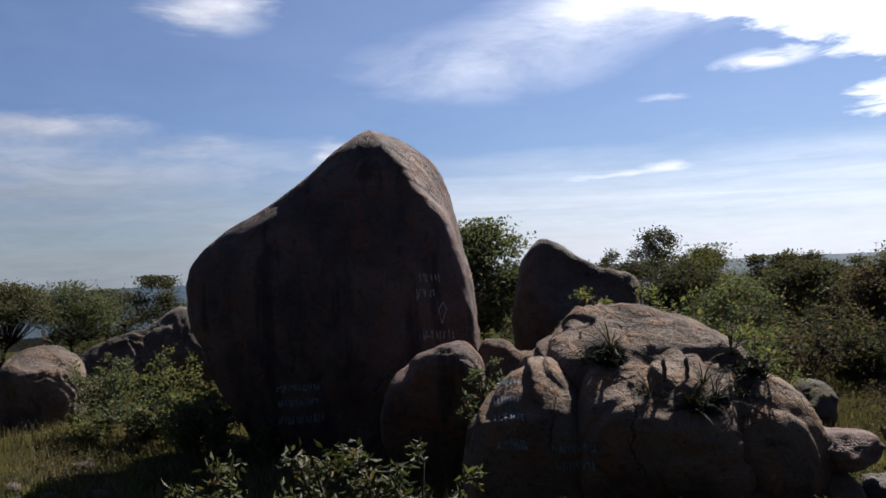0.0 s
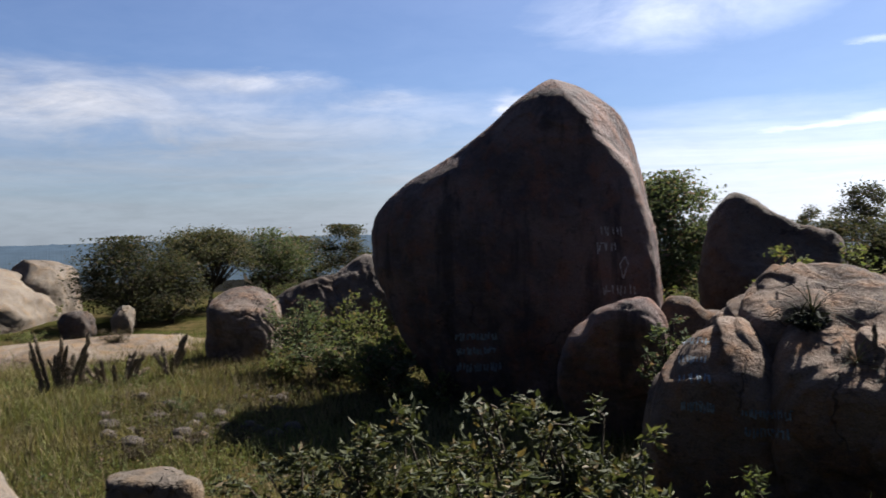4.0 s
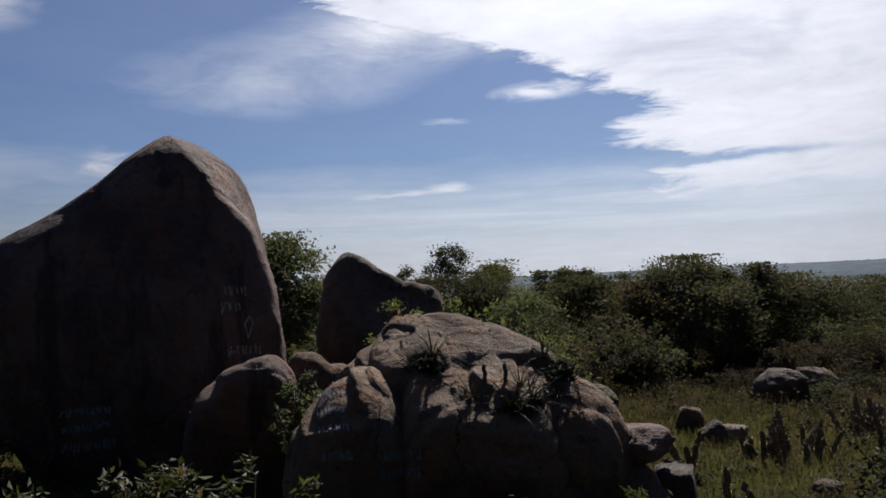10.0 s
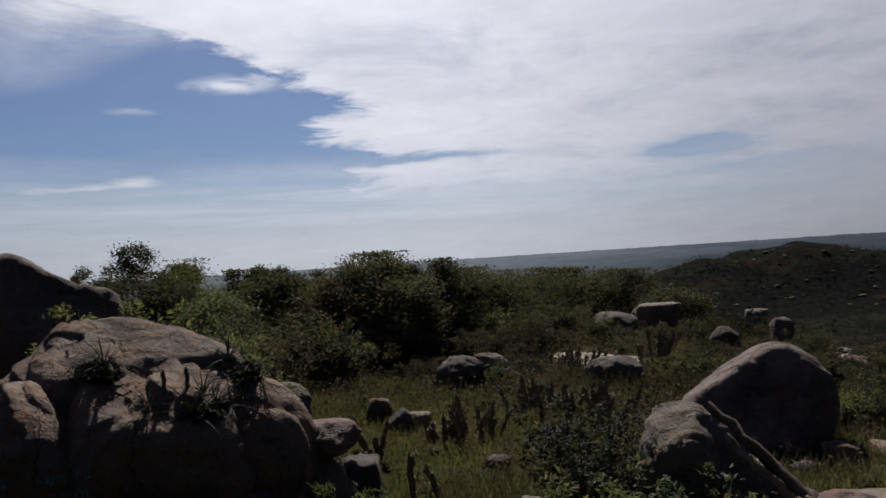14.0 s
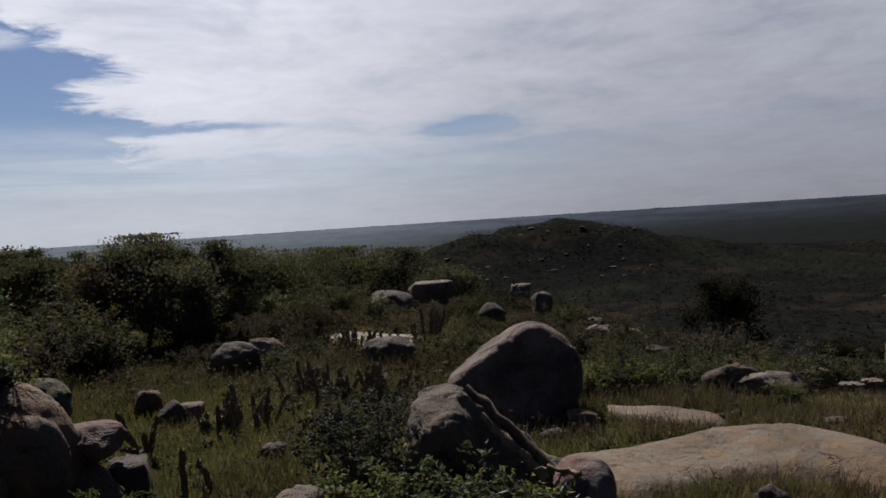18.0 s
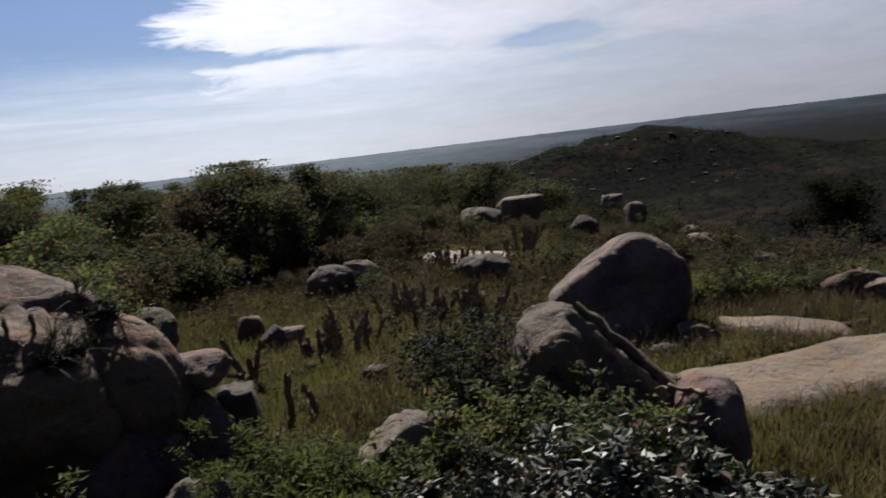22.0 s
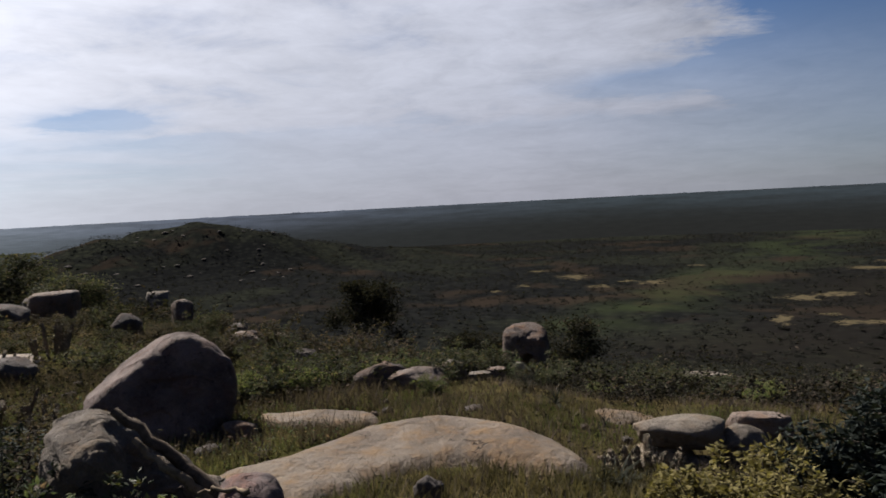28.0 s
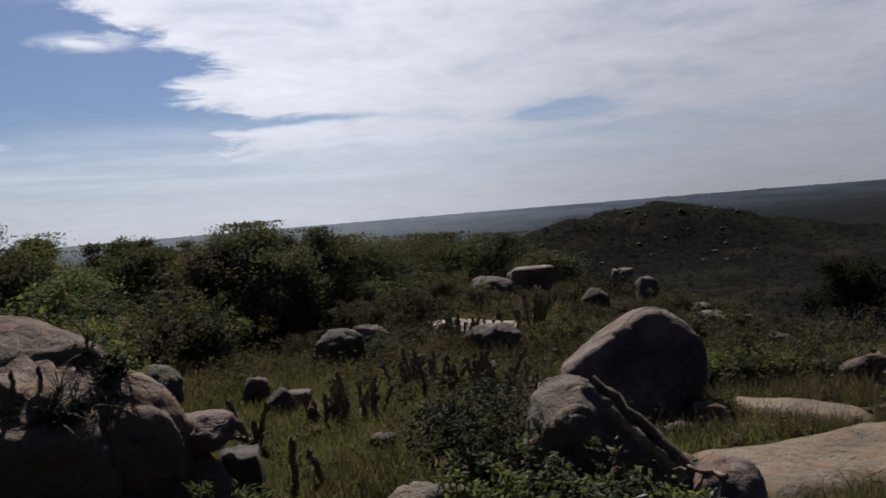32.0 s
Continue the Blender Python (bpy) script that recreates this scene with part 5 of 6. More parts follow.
def scrub(kind, bearing, dist, size):
    if any(abs(bearing - b) < 1.7 and dd - (6 if size > 0.5 else 2.5) < dist < dd + 0.8 for b, dd in KEEP_CLEAR):
        return
    h, mat, r, n, lf, lab = kinds[kind]
    x, y = polar(bearing, dist)
    m = pose(x, y, gz(x, y) - 0.04, 0, 0, rs.uniform(0, 360)) @ Matrix.Scale(size, 4)
    if kind not in SHOWN:
        SHOWN[kind] = shrub("bush", bearing, dist, h, r, lab, mat, 101 + kind, 15, int(n * 1.2), lf * 1.02, "bush", "scrub on the hilltop")
        SHOWN[kind].matrix_basis = pose(x, y, gz(x, y) - 0.04)
    else:
        copy_thing(SHOWN[kind], m)


for _ in range(88):
    b = rs.uniform(9, 46)
    near = 13.5 if b < 22 else (19.5 if b < 30 else 22.5)
    scrub(rs.choice((0, 0, 1, 2, 2, 0)), b, rs.uniform(near, near + 22), rs.uniform(0.75, 1.25))
for _ in range(24):
    b = rs.choice((rs.uniform(-50, -32), rs.uniform(-25.5, -18)))
    scrub(rs.choice((1, 2, 4, 5)), b, rs.uniform(33, 46), rs.uniform(0.5, 0.9))
for _ in range(60):
    b = rs.uniform(44, 108)
    scrub(rs.choice((0, 3, 2, 5, 5, 2)) if b < 84 else rs.choice((5, 2, 3)), b, rs.uniform(27 if b < 60 else 22, 62), rs.uniform(0.6, 1.2))
for _ in range(48):
    scrub(rs.choice((0, 3, 3, 5, 2, 5)), rs.uniform(33, 62), rs.uniform(21, 42), rs.uniform(0.4, 0.85))
for b, dd, s, k in ((62.5, 15.5, 0.75, 4), (65.0, 16.2, 0.8, 5), (67.5, 16.0, 0.7, 4), (69.5, 17, 0.75, 5), (72.0, 18.2, 0.7, 4), (75.8, 14.6, 0.45, 4), (78.0, 16, 0.6, 5), (64.5, 20, 0.9, 5), (68.0, 22, 0.9, 3),
                    (70.5, 26, 1.5, 3), (73.2, 27, 1.4, 3), (68.8, 28, 1.3, 3), (84.3, 22, 0.7, 5), (88.0, 19, 0.6, 4), (91.5, 20, 0.7, 5), (96.0, 19, 0.7, 5), (99.0, 16, 0.6, 4), (37.0, 19.0, 0.6, 4), (39.6, 19.2, 0.55, 1),
                    (-33.4, 12.5, 0.35, 3), (-29.5, 13.4, 0.3, 3), (-30.8, 15.5, 0.35, 1), (-27.4, 15.0, 0.3, 5), (-40.0, 27.5, 0.7, 4), (-43.0, 29.0, 0.8, 4), (-47.5, 28.0, 0.9, 4), (-34.8, 24.5, 0.5, 0), (80.8, 23, 0.7, 1), (52.6, 36.4, 1.2, 2), (49.6, 33, 0.9, 2), (54.0, 35, 1.0, 5), (47.4, 33.4, 0.5, 5), (48.6, 33.3, 0.5, 3), (49.6, 33.6, 0.5, 5), (50.6, 35.2, 0.5, 3), (51.6, 35.0, 0.5, 5), (52.4, 35.2, 0.5, 3), (54.8, 29.3, 0.5, 5), (56.2, 29.2, 0.5, 3), (62.4, 31, 0.5, 5), (64.0, 31, 0.5, 4), (65.6, 30, 0.5, 4), (81.4, 24, 0.5, 5), (84.0, 24, 0.6, 5), (85.0, 26, 0.8, 2), (86.4, 28, 0.8, 5), (79.0, 26, 0.8, 2), (76.0, 25, 0.8, 5), (74.0, 24, 0.7, 1), (88.5, 24, 0.8, 5), (91.0, 27, 0.8, 2), (94.0, 25, 0.8, 5)):
    scrub(k, b, dd, s)


for b, dd, s, k in ((22.6, 17.5, 1.1, 1), (24.6, 19.5, 1.2, 0), (28.4, 21.5, 1.2, 2), (23.8, 23, 1.4, 2), (27.2, 24, 1.4, 0), (20.6, 18.5, 1.3, 2), (18.2, 19.0, 1.3, 1), (25.5, 28, 1.6, 0), (29.0, 28, 1.6, 2), (22.0, 28, 1.6, 1)):
    scrub(k, b, dd, s)


# columnar cacti
def column_mesh(h, r, seed, curve=0.0):
    rng = np.random.default_rng(seed)
    n, ribs = 12, 9
    s = np.linspace(0, 1, n)
    prof = r * np.minimum(1, np.sqrt(np.maximum(0, 1 - ((s - 0.86) / 0.145).clip(0) ** 2))) * (0.8 + 0.2 * np.minimum(1, s * 5))
    th = np.linspace(0, 2 * np.pi, ribs * 2, endpoint=False)
    star = np.where(np.arange(ribs * 2) % 2 == 0, 1.0, 0.72)
    bend = curve * s ** 2
    wav = rng.normal(0, 0.012, n)
    v = np.stack([bend[:, None] + wav[:, None] + prof[:, None] * star * np.cos(th), prof[:, None] * star * np.sin(th), (s * h)[:, None] + 0 * th], -1).reshape(-1, 3)
    f = grid_faces(n, ribs * 2)
    # tufts of spines along the ribs
    m = 110
    a, t = rng.integers(0, ribs, m) * 2 * np.pi / ribs, rng.uniform(0.08, 0.99, m)
    rad = np.interp(t, s, prof)
    root = np.stack([curve * t ** 2 + rad * np.cos(a), rad * np.sin(a), t * h], 1)
    out = np.stack([np.cos(a), np.sin(a), 0.3 + 0 * a], 1) + rng.normal(0, 0.5, (m, 3))
    side = np.cross(out, rng.normal(0, 1, (m, 3)))
    side *= 0.0035 / (np.linalg.norm(side, axis=1)[:, None] + 1e-9)
    tip = root + out * rng.uniform(0.016, 0.03, (m, 1)) * np.array([1, 1, 1.6])
    sp = np.stack([root - side, root + side, tip + side * 0.4, tip - side * 0.4], 1).reshape(-1, 3)
    return mesh_of("stem", v, f, CACTUS), mesh_of("spine_coat", sp, np.arange(4 * m).reshape(-1, 4), SPINE)


COLUMNS = [column_mesh(1.0, 0.052, k, c) for k, c in enumerate((0.0, 0.1, 0.22, 0.05))]


def cactus(bearing, dist, n, spread, tall, label, z=None, arms=False, splay=20):
    x, y = polar(bearing, dist)
    ob = empty("columnar_cactus", (x, y, (gz(x, y) if z is None else z) - 0.04), label, "cactus", "columnar cacti")
    for k in range(n if arms or n == 1 else int(n * 1.3)):
        a, u = rs.uniform(0, 360), math.sqrt(rs.random()) * spread
        h = tall * rs.uniform(0.5, 1.0)
        girth = rs.uniform(0.65, 0.95)
        skin, needles = COLUMNS[rs.randrange(4)]
        st = part_mesh("stem", skin, ob)
        tagged(part_mesh("spine_coat", needles, st), "pale spines", kind="stuff")
        tilt = rs.uniform(15, 40) if arms and k else rs.uniform(0, splay)
        st.matrix_basis = pose(u * math.cos(radians(a)), u * math.sin(radians(a)), 0.05 if arms and k else 0, 0, tilt, a) @ Matrix.Diagonal((girth, girth, h, 1))
    return ob


cactus(-38.2, 19.0, 15, 0.5, 1.3, "cluster of brown columnar cacti beside a slab", splay=18)
cactus(-34.8, 19.4, 10, 0.5, 0.8, "cluster of dry low columnar cacti", splay=40)
cactus(-31.4, 20.0, 7, 0.12, 1.1, "branching candelabra cactus in the grass", arms=True)
cactus(37.6, 14.4, 16, 0.55, 0.8, "dense cluster of columnar cacti in the clearing")
cactus(35.4, 14.6, 7, 0.3, 0.55, "cluster of columnar cacti beside rocks")
cactus(30.9, 13.2, 7, 0.12, 0.85, "branching columnar cactus in the grass", arms=True)
cactus(33.3, 10.8, 1, 0.05, 0.75, "single upright cactus in the grass", splay=4)
cactus(35.1, 10.7, 1, 0.05, 0.8, "single leaning cactus in the grass", splay=14)
for b, dd, n, s, h in ((41.4, 16.4, 10, 0.5, 0.7), (43.4, 15.8, 12, 0.55, 0.7), (45.6, 15.6, 10, 0.5, 0.7), (41.6, 21.6, 10, 0.6, 0.55), (43.6, 21.9, 12, 0.7, 0.6), (45.6, 22.2, 10, 0.6, 0.65), (47.6, 22.4, 8, 0.5, 0.65), (39.4, 21.5, 8, 0.5, 0.7), (47.4, 15.2, 8, 0.4, 0.8), (49.8, 14.6, 6, 0.35, 0.7), (90.6, 10.4, 14, 0.45, 0.5), (89.4, 10.2, 6, 0.3, 0.35), (50.8, 24.5, 7, 0.5, 1.1)):
    cactus(b, dd, n, s, h, "cluster of columnar cacti among scrub" if dd > 12 else "cluster of small columnar cacti beside stacked rocks")


# spiky rosettes, their leaves single
def blade_mesh(length, width, arch, seed):
    n = 7
    s = np.linspace(0, 1, n)
    w = width * (1 - s) ** 0.7 * (0.7 + 0.6 * s)
    x = length * (s * math.cos(0.9) + arch * s ** 2)
    z = length * (s * math.sin(0.9) - arch * 0.9 * s ** 2.2)
    v = np.concatenate([np.stack([x, w / 2, z + w * 0.25], 1), np.stack([x, 0 * x, z], 1), np.stack([x, -w / 2, z + w * 0.25], 1)])
    f = [[k * n + i, k * n + i + 1, (k + 1) * n + i + 1, (k + 1) * n + i] for k in (0, 1) for i in range(n - 1)]
    return mesh_of("leaf", v, f, BLADE, True)


BLADES = [blade_mesh(0.46, 0.026, a, k) for k, a in enumerate((0.15, 0.3, 0.5))]


def rosette(at, size, label, count=34):
    ob = empty("spiky_rosette", at, label, "bromeliad", "spiky rosettes")
    for k in range(count):
        lf = part_mesh("leaf", BLADES[k % 3], ob)
        lf.matrix_basis = pose(0, 0, 0, rs.uniform(-10, 10), rs.uniform(-25, 42), rs.uniform(0, 360)) @ Matrix.Scale(size * 0.9 * rs.uniform(0.6, 1.1), 4)
    return ob


from mathutils.bvhtree import BVHTree


def tree_of(ob, m=None):
    m = m or ob.matrix_world
    return BVHTree.FromPolygons([m @ v.co for v in ob.data.vertices], [p.vertices[:] for p in ob.data.polygons])


MOUND_BVH = [tree_of(ob, pose(*polar(15.2, 8.8), 0, 0, 0, -15.2) @ ob.matrix_basis) for ob in MOUND_PARTS]
EYE = Vector((0.0, 0.0, 3.4))


def onto(trees, az, el):
    hits = [h for h in (t.ray_cast(EYE, way(az, el)) for t in trees) if h[0] is not None]
    return min(hits, key=lambda h: h[3]) if hits else None


for b, e, s in ((13.0, -6.7, 1.05), (12.2, -6.9, 0.7), (21.0, -7.1, 1.05), (22.6, -7.2, 0.9), (15.6, -9.7, 0.85), (18.3, -10.6, 1.1), (20.0, -10.4, 1.0), (21.8, -9.8, 1.0), (19.2, -9.2, 0.8), (22.9, -8.6, 0.8)):
    h = onto(MOUND_BVH, b, e)
    if h:
        rosette(h[0] - h[1] * 0.02, s, "spiky dark rosette rooted in a crack of the mound")
for k, (b, e, hh, r) in enumerate(((19.6, -10.6, 0.22, 0.26), (21.8, -8.4, 0.22, 0.24), (12.8, -7.4, 0.14, 0.16))):
    h = onto(MOUND_BVH, b, e)
    if h:
        shrub("dark_shrub", b, math.hypot(h[0].x, h[0].y), hh, r, "small dark shrub rooted on the mound", LEAF_GLOSS, 161 + k, 10, 700, 0.05, group="shrubs on the mound", z=h[0].z - 0.02)
for b, e, tall in ((16.6, -8.6, 0.24), (18.1, -8.6, 0.25)):
    h = onto(MOUND_BVH, b, e)
    if h:
        x, y, z = h[0]
        ob = empty("columnar_cactus", (x, y, z - 0.05), "small upright cactus growing on the mound", "cactus", "columnar cacti")
        st = part_mesh("stem", COLUMNS[0][0], ob)
        tagged(part_mesh("spine_coat", COLUMNS[0][1], st), "pale spines", kind="stuff")
        st.matrix_basis = Matrix.Diagonal((0.42, 0.42, tall, 1))
for b, dd, s in ((-31.5, 14.4, 0.9), (-30.6, 14.0, 0.8), (-29.0, 14.8, 0.8), (-27.6, 15.6, 0.8), (87.6, 9.5, 1.0), (88.6, 9.6, 1.1), (89.2, 9.4, 0.9), (91.8, 9.9, 0.9), (83.6, 15.4, 0.9), (84.6, 13.6, 0.9), (82.5, 14.4, 0.9), (58.4, 8.2, 0.5), (74.5, 17.2, 0.9), (76.5, 17.6, 0.9), (86.0, 18.4, 0.9), (88.0, 13.0, 0.6)):
    x, y = polar(b, dd)
    rosette((x, y, gz(x, y)), s, "spiky rosette in the grass")


# painted marks
def marks(trees, strokes, width, mat, parent, label):
    for stroke in strokes:
        pts = []
        for (a0, e0), (a1, e1) in zip(stroke, stroke[1:]):
            for t in np.linspace(0, 1, 6):
                h = onto(trees, a0 + (a1 - a0) * t, e0 + (e1 - e0) * t)
                if h:
                    pts.append((h[0], h[1]))
        if len(pts) < 3:
            continue
        p = np.array([q[0] for q in pts])
        nrm = np.array([q[1] for q in pts])
        side = np.cross(nrm, np.gradient(p, axis=0))
        side /= np.linalg.norm(side, axis=1)[:, None] + 1e-9
        up = p + nrm * 0.01
        n = len(p)
        w = width * np.array([rs.uniform(0.5, 1.1) for _ in range(n)])[:, None]
        ob = new("painted_stroke", mesh_of("painted_stroke", np.concatenate([up + side * w / 2, up - side * w / 2]), [[i, i + 1, n + i + 1, n + i] for i in range(n - 1)], mat))
        ob.parent = parent
        ob.matrix_parent_inverse = parent.matrix_basis.inverted()
        tagged(ob, label)


def bars(a0, a1, e0, e1, n):
    """Writing that cannot be read: a row of plain upright bars, with a level one here and there."""
    out = []
    for k in range(n * 2):
        a = a0 + (a1 - a0) * (k + rs.uniform(0.1, 0.6)) / (n * 2)
        t, u = rs.uniform(0, 0.3), rs.uniform(0.7, 1)
        out.append([(a, e0 + (e1 - e0) * t), (a + rs.uniform(-0.1, 0.1), e0 + (e1 - e0) * u)])
        if rs.random() < 0.35:
            e = e0 + (e1 - e0) * rs.random()
            out.append([(a, e), (a + (a1 - a0) * 0.45 / n, e)])
    return out


TALL_BVH = [tree_of(TALL_BOULDER)]
writing = bars(-1.0, 0.7, -0.5, -1.3, 3) + bars(-1.2, 0.2, -1.6, -2.5, 3) + bars(-0.9, 1.5, -4.6, -5.4, 4)
writing += [[(0.4, -3.2), (0.75, -2.7), (0.95, -3.2), (0.6, -4.2), (0.4, -3.2)]]
marks(TALL_BVH, writing, 0.03, PAINT, TALL_BOULDER, "faded white painted marks")
marks(TALL_BVH, bars(-11.3, -8.3, -7.8, -8.4, 6) + bars(-11.3, -8.4, -8.8, -9.4, 6) + bars(-11.3, -8.0, -9.9, -10.6, 7), 0.05, PAINT_BLUE, TALL_BOULDER, "faded pale blue painted marks")
marks(MOUND_BVH, bars(4.6, 6.6, -8.4, -9.0, 4) + bars(4.6, 6.6, -9.6, -10.2, 4) + bars(4.7, 6.8, -10.8, -11.5, 4) + bars(4.8, 7.0, -12.6, -13.4, 6) + bars(8.6, 11.8, -12.9, -13.6, 7) + bars(8.8, 11.6, -14.1, -14.8, 6), 0.022, PAINT_BLUE, MOUND, "faded pale blue painted marks")
# fallen trunk along the ridge, and a bare branch beside it
def log(name, line, radii, label, mat):
    pts = np.array([(*polar(b, dd), z) for b, dd, z in line])
    ob = empty(name, tuple(pts[0]), label, "log")
    t = np.linspace(0, 1, 12)
    own = np.stack([np.interp(t, np.linspace(0, 1, len(pts)), pts[:, c]) for c in range(3)], 1) - pts[0]
    own[1:-1] = (own[:-2] + 2 * own[1:-1] + own[2:]) / 4 + np.array([[rs.uniform(-0.025, 0.025) for _ in range(3)] for _ in range(10)])
    part_mesh("stem", mesh_of("stem", *tube(own, np.interp(t, (0, 1), radii), 9), mat, True), ob)


log("fallen_trunk", ((53.9, 8.35, 1.62), (55.6, 8.2, 1.42), (57.0, 8.1, 1.22), (58.6, 8.0, 1.0), (60.2, 7.9, 0.78), (61.2, 7.85, 0.66)), (0.045, 0.08), "dark fallen trunk leaning down a rock ridge", OLDWOOD)
log("fallen_trunk", ((55.0, 8.1, 1.38), (56.6, 7.95, 1.15), (58.2, 7.9, 0.92), (59.6, 7.85, 0.74)), (0.03, 0.06), "dark fallen limb beside a trunk", DEADWOOD)
log("bare_branch", ((58.8, 7.75, 0.88), (60.0, 7.65, 0.93), (61.2, 7.6, 0.9), (62.2, 7.5, 0.92)), (0.012, 0.03), "bare pale branch lying on a dark rock", DEADWOOD)



# ---- grass, weeds, stones and distant scrub ----
def seed_points(n, b0, b1, r0, r1, power, rng):
    b = np.radians(rng.uniform(b0, b1, n))
    r = r0 + (r1 - r0) * rng.uniform(0, 1, n) ** power
    return r * np.sin(b), r * np.cos(b)


def patchy(x, y, k, off):
    return 0.5 + 0.25 * (np.sin(x * k + off) + np.sin(y * k * 1.3 + 2 * off) * np.cos(x * k * 0.6 - off))


def grass(name, n, b0, b1, r0, r1, tall, label, seed, mat):
    rng = np.random.default_rng(seed)
    x, y = seed_points(n, b0, b1, r0, r1, 1.25, rng)
    keep = (patchy(x, y, 0.55, seed) * 1.3 - 0.1 > rng.uniform(0, 1, n)) & ~on_slab(x, y)
    x, y = x[keep], y[keep]
    z = ground_z(x, y) - 0.02
    n = len(x)
    h = tall * rng.uniform(0.35, 1.1, n) * (0.4 + patchy(x, y, 0.5, seed + 2))
    th = rng.uniform(0, 2 * np.pi, n)
    w = rng.uniform(0.007, 0.014, n)
    lean = rng.normal(0, 0.35, (n, 2)) * h[:, None]
    a = np.stack([x - w * np.cos(th), y - w * np.sin(th), z], 1)
    b = np.stack([x + w * np.cos(th), y + w * np.sin(th), z], 1)
    c = np.stack([x + lean[:, 0], y + lean[:, 1], z + h], 1)
    v = np.stack([a, b, c], 1).reshape(-1, 3)
    ob = new(name, mesh_of(name, v, np.arange(3 * n).reshape(-1, 3), mat))
    tagged(ob, label, "grass", kind="stuff")


grass("grass", 130000, -54, 4, 5.5, 27, 0.34, "tall green grass of the clearing", 1, LUSH)
grass("grass", 60000, -54, 4, 5.5, 27, 0.42, "straw coloured dry grass in patches", 5, STRAW_PALE)
grass("grass", 110000, 24, 72, 6, 24, 0.24, "tall green grass among cacti", 2, GRASS)
grass("grass", 60000, 24, 72, 6, 30, 0.36, "straw coloured dry grass among cacti", 6, STRAW)
grass("grass", 13000, 66, 112, 6, 15.5, 0.18, "green grass beside the bare slab", 3, GRASS)
grass("grass", 22000, 61, 92, 6.2, 10.0, 0.22, "yellow tufts of dry grass in front of the slab", 8, STRAW_PALE)
grass("grass", 40000, 66, 112, 6, 16, 0.24, "dry yellow grass beside the bare slab", 7, STRAW)


def brush(n, b0, b1, r0, r1, cards, size, leaf, seed, label, mat):
    rng = np.random.default_rng(seed)
    b = rng.uniform(b0, b1, n)
    r = np.sqrt(rng.uniform(r0 ** 2, r1 ** 2, n))
    x, y = r * np.sin(np.radians(b)), r * np.cos(np.radians(b))
    keep = patchy(x, y, 0.4, seed) + 0.25 > rng.uniform(0, 1, n)
    for kb, kd in KEEP_CLEAR:
        keep &= ~((np.abs(b - kb) < 1.9) & (r > kd - (4.0 if kd < 30 and kb > 60 else 1.2)) & (r < kd + 0.6))
    keep &= ~((b > 64) & (r < 14.5)) & ~((np.abs(b - 82.6) < 2.4) & (r > 13) & (r < 28))
    x, y = x[keep], y[keep]
    s = size * rng.uniform(0.5, 1.5, len(x))
    k = np.repeat(np.arange(len(x)), cards)
    off = rng.normal(0, 0.5, (len(k), 3)) * s[k][:, None]
    off[:, 2] = np.abs(off[:, 2]) * 0.8
    ob = new("low_brush", mesh_of("low_brush", *leaves(np.stack([x[k], y[k], ground_z(x, y)[k]], 1) + off, leaf, rng, 0.55), mat))
    tagged(ob, label, "scrub", kind="stuff")


def weeds(n, b0, b1, r0, r1, seed, mat, leaf):
    rng = np.random.default_rng(seed)
    x, y = seed_points(n, b0, b1, r0, r1, 1.2, rng)
    keep = (patchy(x, y, 0.7, seed) > rng.uniform(0.25, 0.85, n)) & ~on_slab(x, y)
    x, y = x[keep], y[keep]
    z = ground_z(x, y) + rng.uniform(0.02, 0.28, len(x)) * patchy(x, y, 1.4, seed + 5)
    ob = new("weeds", mesh_of("weeds", *leaves(np.stack([x, y, z], 1), leaf, rng, 0.5), mat))
    tagged(ob, "low leafy weeds growing through the grass", "weeds", kind="stuff")


weeds(42000, -54, 4, 5.5, 24, 11, LEAF_BRIGHT, 0.06)
brush(90, -52, -22, 9, 22, 70, 0.25, 0.06, 45, "low green weeds in the grass", LEAF_BRIGHT)
brush(60, -52, -22, 10, 24, 60, 0.2, 0.06, 47, "low dark weeds in the grass", LEAF)
weeds(30000, 24, 70, 5.0, 24, 12, LEAF, 0.06)
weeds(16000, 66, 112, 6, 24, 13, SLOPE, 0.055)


brush(1000, 28, 112, 15, 46, 60, 0.5, 0.1, 31, "low reddish brown brush between rocks", LEAF_DRY)
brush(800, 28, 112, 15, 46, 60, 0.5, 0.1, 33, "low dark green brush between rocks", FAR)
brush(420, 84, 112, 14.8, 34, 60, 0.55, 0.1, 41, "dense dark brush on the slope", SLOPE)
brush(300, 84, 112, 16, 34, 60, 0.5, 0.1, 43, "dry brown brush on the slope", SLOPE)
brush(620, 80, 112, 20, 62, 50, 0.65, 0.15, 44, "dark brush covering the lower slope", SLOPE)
brush(420, 28, 50, 18, 40, 60, 0.55, 0.1, 49, "dark brown thicket undergrowth", LEAF_DRY)
brush(120, -36, -22, 12.5, 17, 50, 0.22, 0.07, 37, "dry brown weeds among loose stones", LEAF_DRY)
brush(260, 28, 75, 11, 20, 60, 0.3, 0.07, 35, "low dark weeds between cacti", LEAF_DRY)


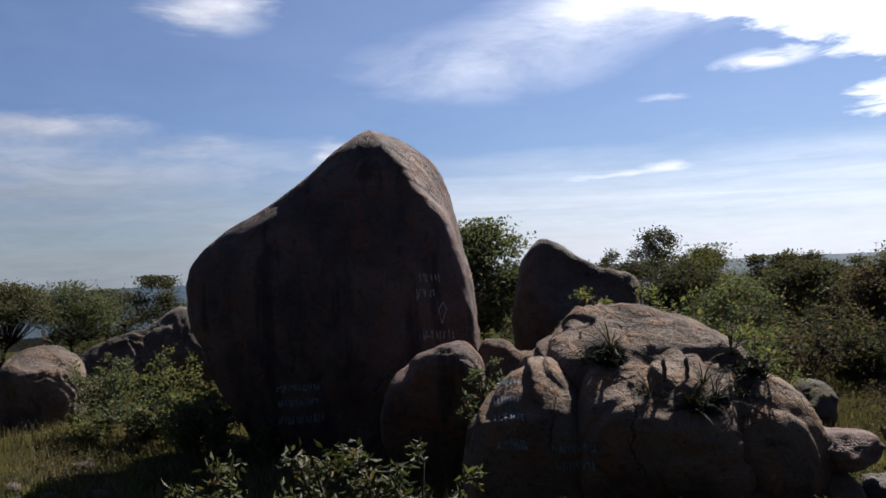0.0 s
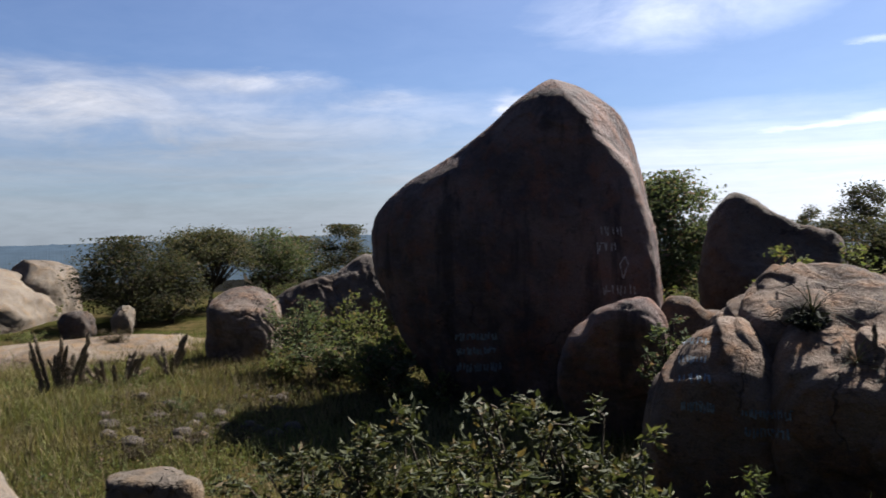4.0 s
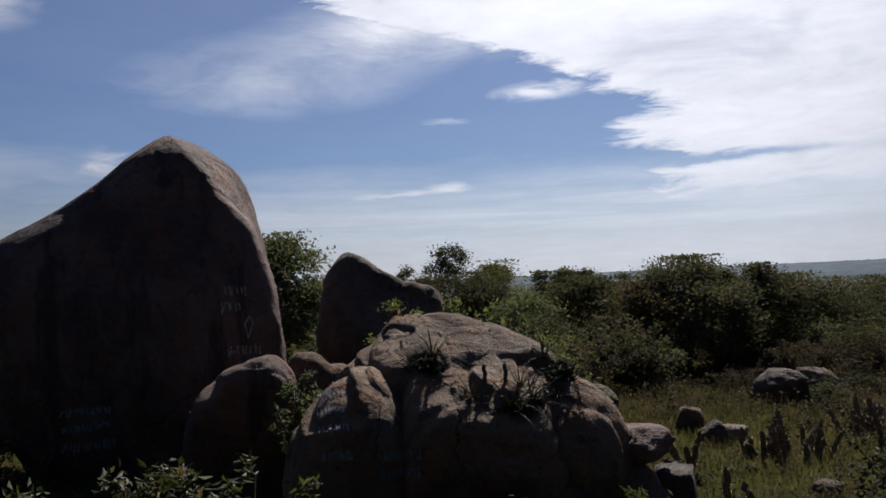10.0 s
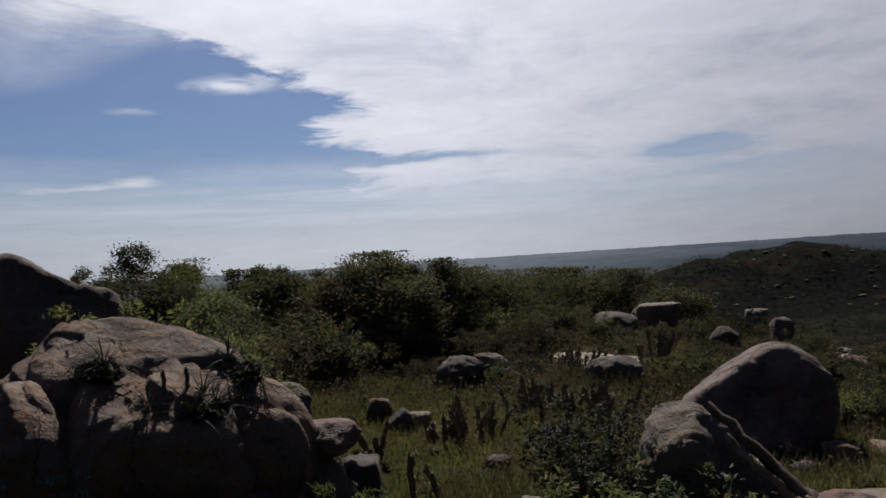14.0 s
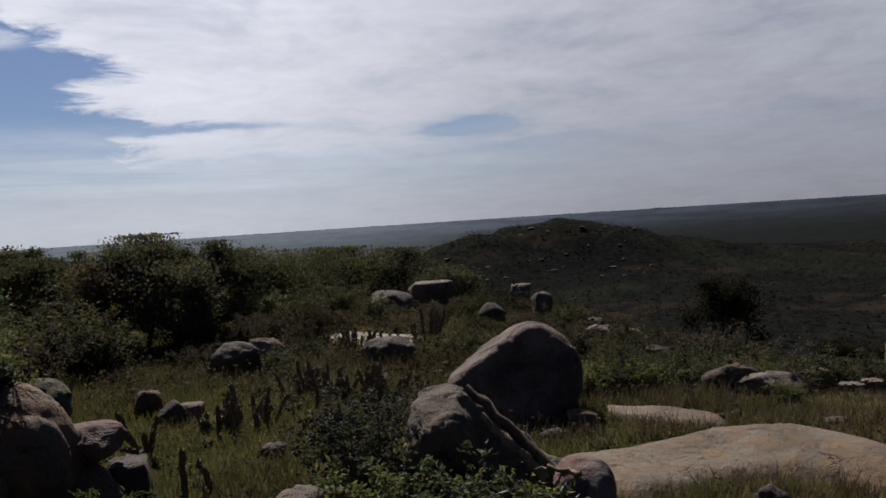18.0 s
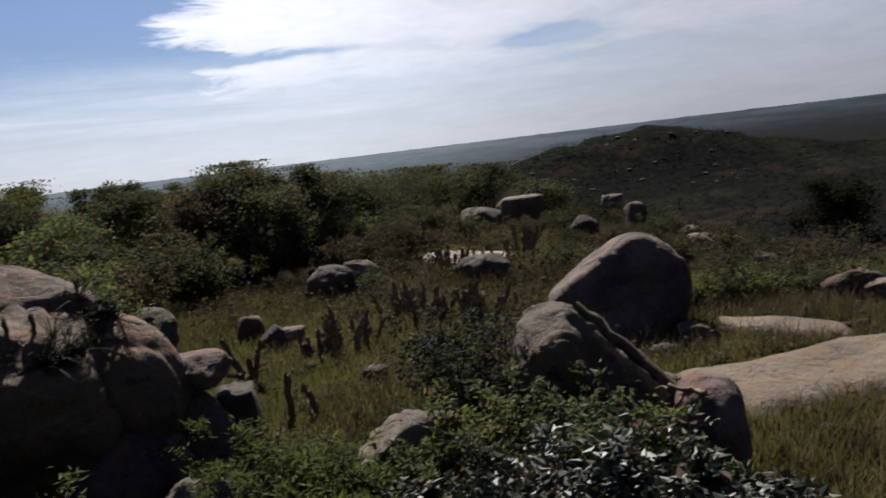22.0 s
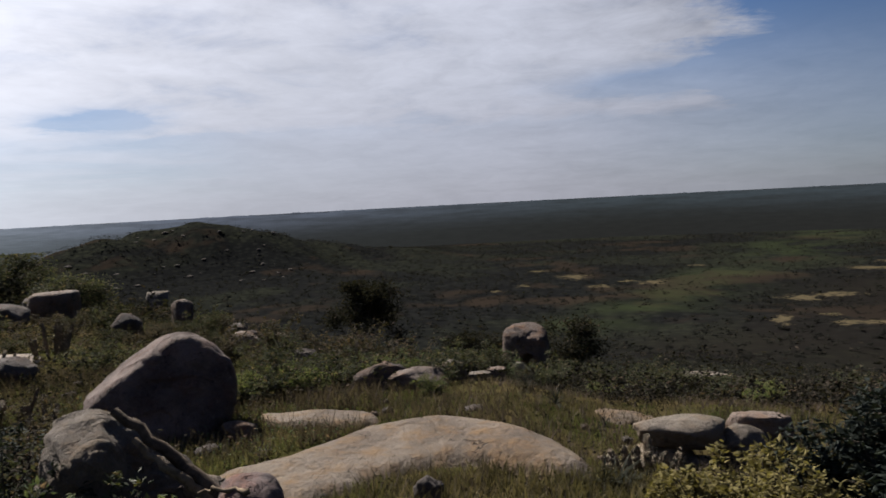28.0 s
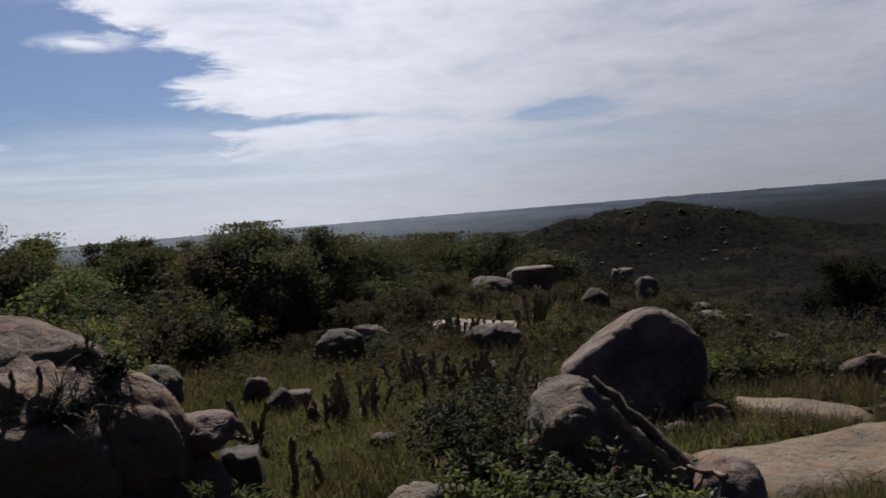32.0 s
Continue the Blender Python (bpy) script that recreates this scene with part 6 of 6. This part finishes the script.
def far_scrub(name, n, b0, b1, r0, r1, cards, size, seed, label, mat):
    rng = np.random.default_rng(seed)
    b = np.radians(rng.uniform(b0, b1, n))
    r = np.sqrt(rng.uniform(r0 ** 2, r1 ** 2, n))
    x, y = r * np.sin(b), r * np.cos(b)
    keep = (patchy(x, y, 0.035, seed) * 0.5 + 0.62 > rng.uniform(0, 1, n)) & (np.maximum(clearing(x, y, CLEARINGS), 0.75 * clearing(x, y, FIELDS)) * 0.85 < rng.uniform(0, 1, n))
    x, y, r = x[keep], y[keep], r[keep]
    s = size * rng.uniform(0.6, 1.4, len(x))
    k = np.repeat(np.arange(len(x)), cards)
    off = rng.normal(0, 0.42, (len(k), 3)) * s[k][:, None]
    off[:, 2] = np.minimum(np.abs(off[:, 2]) * 1.1, 0.7 * s[k])
    pts = np.stack([x[k], y[k], ground_z(x, y)[k]], 1) + off
    v, f = leaves(pts, 1.0, rng, 0.8, 0.0, 0.3, None, 0.35 if cards > 10 else 0.85)
    v = v.reshape(-1, 4, 3)
    c = v.mean(1, keepdims=True)
    v = c + (v - c) * (s[k] * (0.42 if cards > 10 else 0.75))[:, None, None]
    ob = new(name, mesh_of(name, v.reshape(-1, 3), f, mat))
    tagged(ob, label, "scrub", kind="stuff")


def clearing(x, y, spots):
    """Open ground down on the plain."""
    x, y = np.asarray(x, float), np.asarray(y, float)
    out = np.zeros_like(x)
    for b, dd, ra, rb in spots:
        cx, cy = polar(b, dd)
        a = radians(b)
        u = (x - cx) * math.cos(a) - (y - cy) * math.sin(a)
        w = (x - cx) * math.sin(a) + (y - cy) * math.cos(a)
        wig = 0.35 * np.sin(u / 9 + b) + 0.3 * np.sin(u / 4.3 + w / 6)
        out = np.maximum(out, 1.0 * ((u / ra) ** 2 + (w / rb) ** 2 + wig < 1))
    return out


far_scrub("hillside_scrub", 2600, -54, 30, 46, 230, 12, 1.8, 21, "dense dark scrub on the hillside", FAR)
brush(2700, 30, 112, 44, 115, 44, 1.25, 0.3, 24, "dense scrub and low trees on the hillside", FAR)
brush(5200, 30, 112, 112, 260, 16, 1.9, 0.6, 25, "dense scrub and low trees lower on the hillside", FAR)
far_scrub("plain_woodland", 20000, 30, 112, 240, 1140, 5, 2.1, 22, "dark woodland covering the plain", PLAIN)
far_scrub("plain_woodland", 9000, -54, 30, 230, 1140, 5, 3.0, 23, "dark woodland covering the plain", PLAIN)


def pebbles():
    rng = random.Random(4)
    shapes = []
    for k in range(5):
        v, f = rock_mesh((1, 0.8, 0.55), 300 + k, 2, joints=0)
        shapes.append(mesh_of("stone", v, f, (DARKROCK, DARKROCK, ROCK, DARKROCK, ROCK)[k], True))
    spots = [(rng.uniform(-36, -23), rng.uniform(13, 17)) for _ in range(34)] + [(rng.uniform(-36.5, -30.5), rng.uniform(25.5, 28)) for _ in range(16)]
    spots += [(rng.uniform(66, 92), rng.uniform(8.5, 14)) for _ in range(24)] + [(rng.uniform(33, 62), rng.uniform(12, 21)) for _ in range(18)]
    spots += [(rng.uniform(50, 66), rng.uniform(45, 110)) for _ in range(16)]
    for b, dd in spots:
        x, y = polar(b, dd)
        s = rng.uniform(0.14, 0.42) if dd < 40 and b < 60 else rng.uniform(0.1, 0.22) if dd < 40 else rng.uniform(0.9, 2.2)
        ob = new("stone", shapes[rng.choice((0, 1, 1, 3)) if b < 0 else rng.randrange(5)])
        ob.matrix_world = pose(x, y, gz(x, y) - 0.05 * s, 0, 0, rng.uniform(0, 360)) @ Matrix.Scale(s, 4)
        tagged(ob, "loose weathered stone in the grass" if dd < 40 else "bare rock showing through hillside scrub", "rock", "loose stones")


pebbles()


def outcrops():
    """Bare granite showing between the scrub of the far hill and of the ridge that leads to it."""
    rng = np.random.default_rng(77)
    pieces = []
    for k in range(74):
        if k < 50:
            b, d, size = rng.uniform(51, 68), rng.uniform(720, 900), rng.uniform(0.9, 2.8)
        else:
            b, d, size = rng.uniform(46, 68), rng.uniform(70, 400), rng.uniform(0.35, 0.8)
        x, y = polar(b, d)
        p, f = rock_mesh((size * rng.uniform(1.6, 3.2), size * rng.uniform(1.4, 2.2), size * rng.uniform(0.5, 0.9)), 500 + k, 2, joints=0, flat_top=0.2)
        pieces.append((p + np.array([x, y, gz(x, y) - 0.1 * size]), f))
    ob = new("outcrops", mesh_of("outcrops", *gather(pieces), DARKROCK, True))
    tagged(ob, "grey granite outcrops scattered over the far hill", "rock", kind="stuff")


outcrops()


# ---- the rim of the plain, with its haze painted on ----
def distance():
    m, q, sh = material("painted haze of the distance")
    p = q.n.new("ShaderNodeTexCoord").outputs["Object"]
    x, y, z = q.xyz(p)
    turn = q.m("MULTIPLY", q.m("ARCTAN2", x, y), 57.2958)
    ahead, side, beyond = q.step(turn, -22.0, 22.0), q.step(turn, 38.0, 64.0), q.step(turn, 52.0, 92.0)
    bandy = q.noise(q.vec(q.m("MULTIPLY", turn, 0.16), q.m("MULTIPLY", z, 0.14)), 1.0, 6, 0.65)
    # haze is painted as emission, from a dull foot to a pale top
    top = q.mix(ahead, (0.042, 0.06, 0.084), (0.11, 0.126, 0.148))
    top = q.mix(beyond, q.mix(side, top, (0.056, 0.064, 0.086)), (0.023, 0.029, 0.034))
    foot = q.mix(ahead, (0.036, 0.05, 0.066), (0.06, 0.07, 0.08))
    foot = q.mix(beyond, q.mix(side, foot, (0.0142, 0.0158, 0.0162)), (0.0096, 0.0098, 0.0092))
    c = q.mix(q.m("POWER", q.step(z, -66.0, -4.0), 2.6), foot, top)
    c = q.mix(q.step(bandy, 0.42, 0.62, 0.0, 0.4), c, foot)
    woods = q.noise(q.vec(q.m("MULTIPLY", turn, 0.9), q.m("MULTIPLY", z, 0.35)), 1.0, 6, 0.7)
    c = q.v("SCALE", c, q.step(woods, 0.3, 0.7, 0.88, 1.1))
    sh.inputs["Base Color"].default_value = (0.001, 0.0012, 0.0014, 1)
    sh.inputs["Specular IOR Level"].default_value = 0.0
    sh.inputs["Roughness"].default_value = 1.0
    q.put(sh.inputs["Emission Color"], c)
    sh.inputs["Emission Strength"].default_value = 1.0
    rng = np.random.default_rng(9)
    a = np.radians(np.arange(-75, 135, 0.06))
    far = 1150.0
    jag = np.convolve(rng.normal(0, 1, len(a) + 8), np.ones(9) / 9, "valid") * 1.0 + np.abs(rng.normal(0, 0.3, len(a)))
    back_ = far + 130.0
    topz = 3.4 + back_ * math.tan(radians(-0.42)) + jag
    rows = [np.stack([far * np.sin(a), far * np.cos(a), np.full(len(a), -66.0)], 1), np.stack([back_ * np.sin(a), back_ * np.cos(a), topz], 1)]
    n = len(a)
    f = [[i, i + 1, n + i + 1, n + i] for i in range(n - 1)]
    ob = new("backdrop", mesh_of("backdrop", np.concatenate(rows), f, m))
    tagged(ob, "glowing backdrop rim of the distant plain with painted blue haze", "backdrop", kind="structure")


distance()
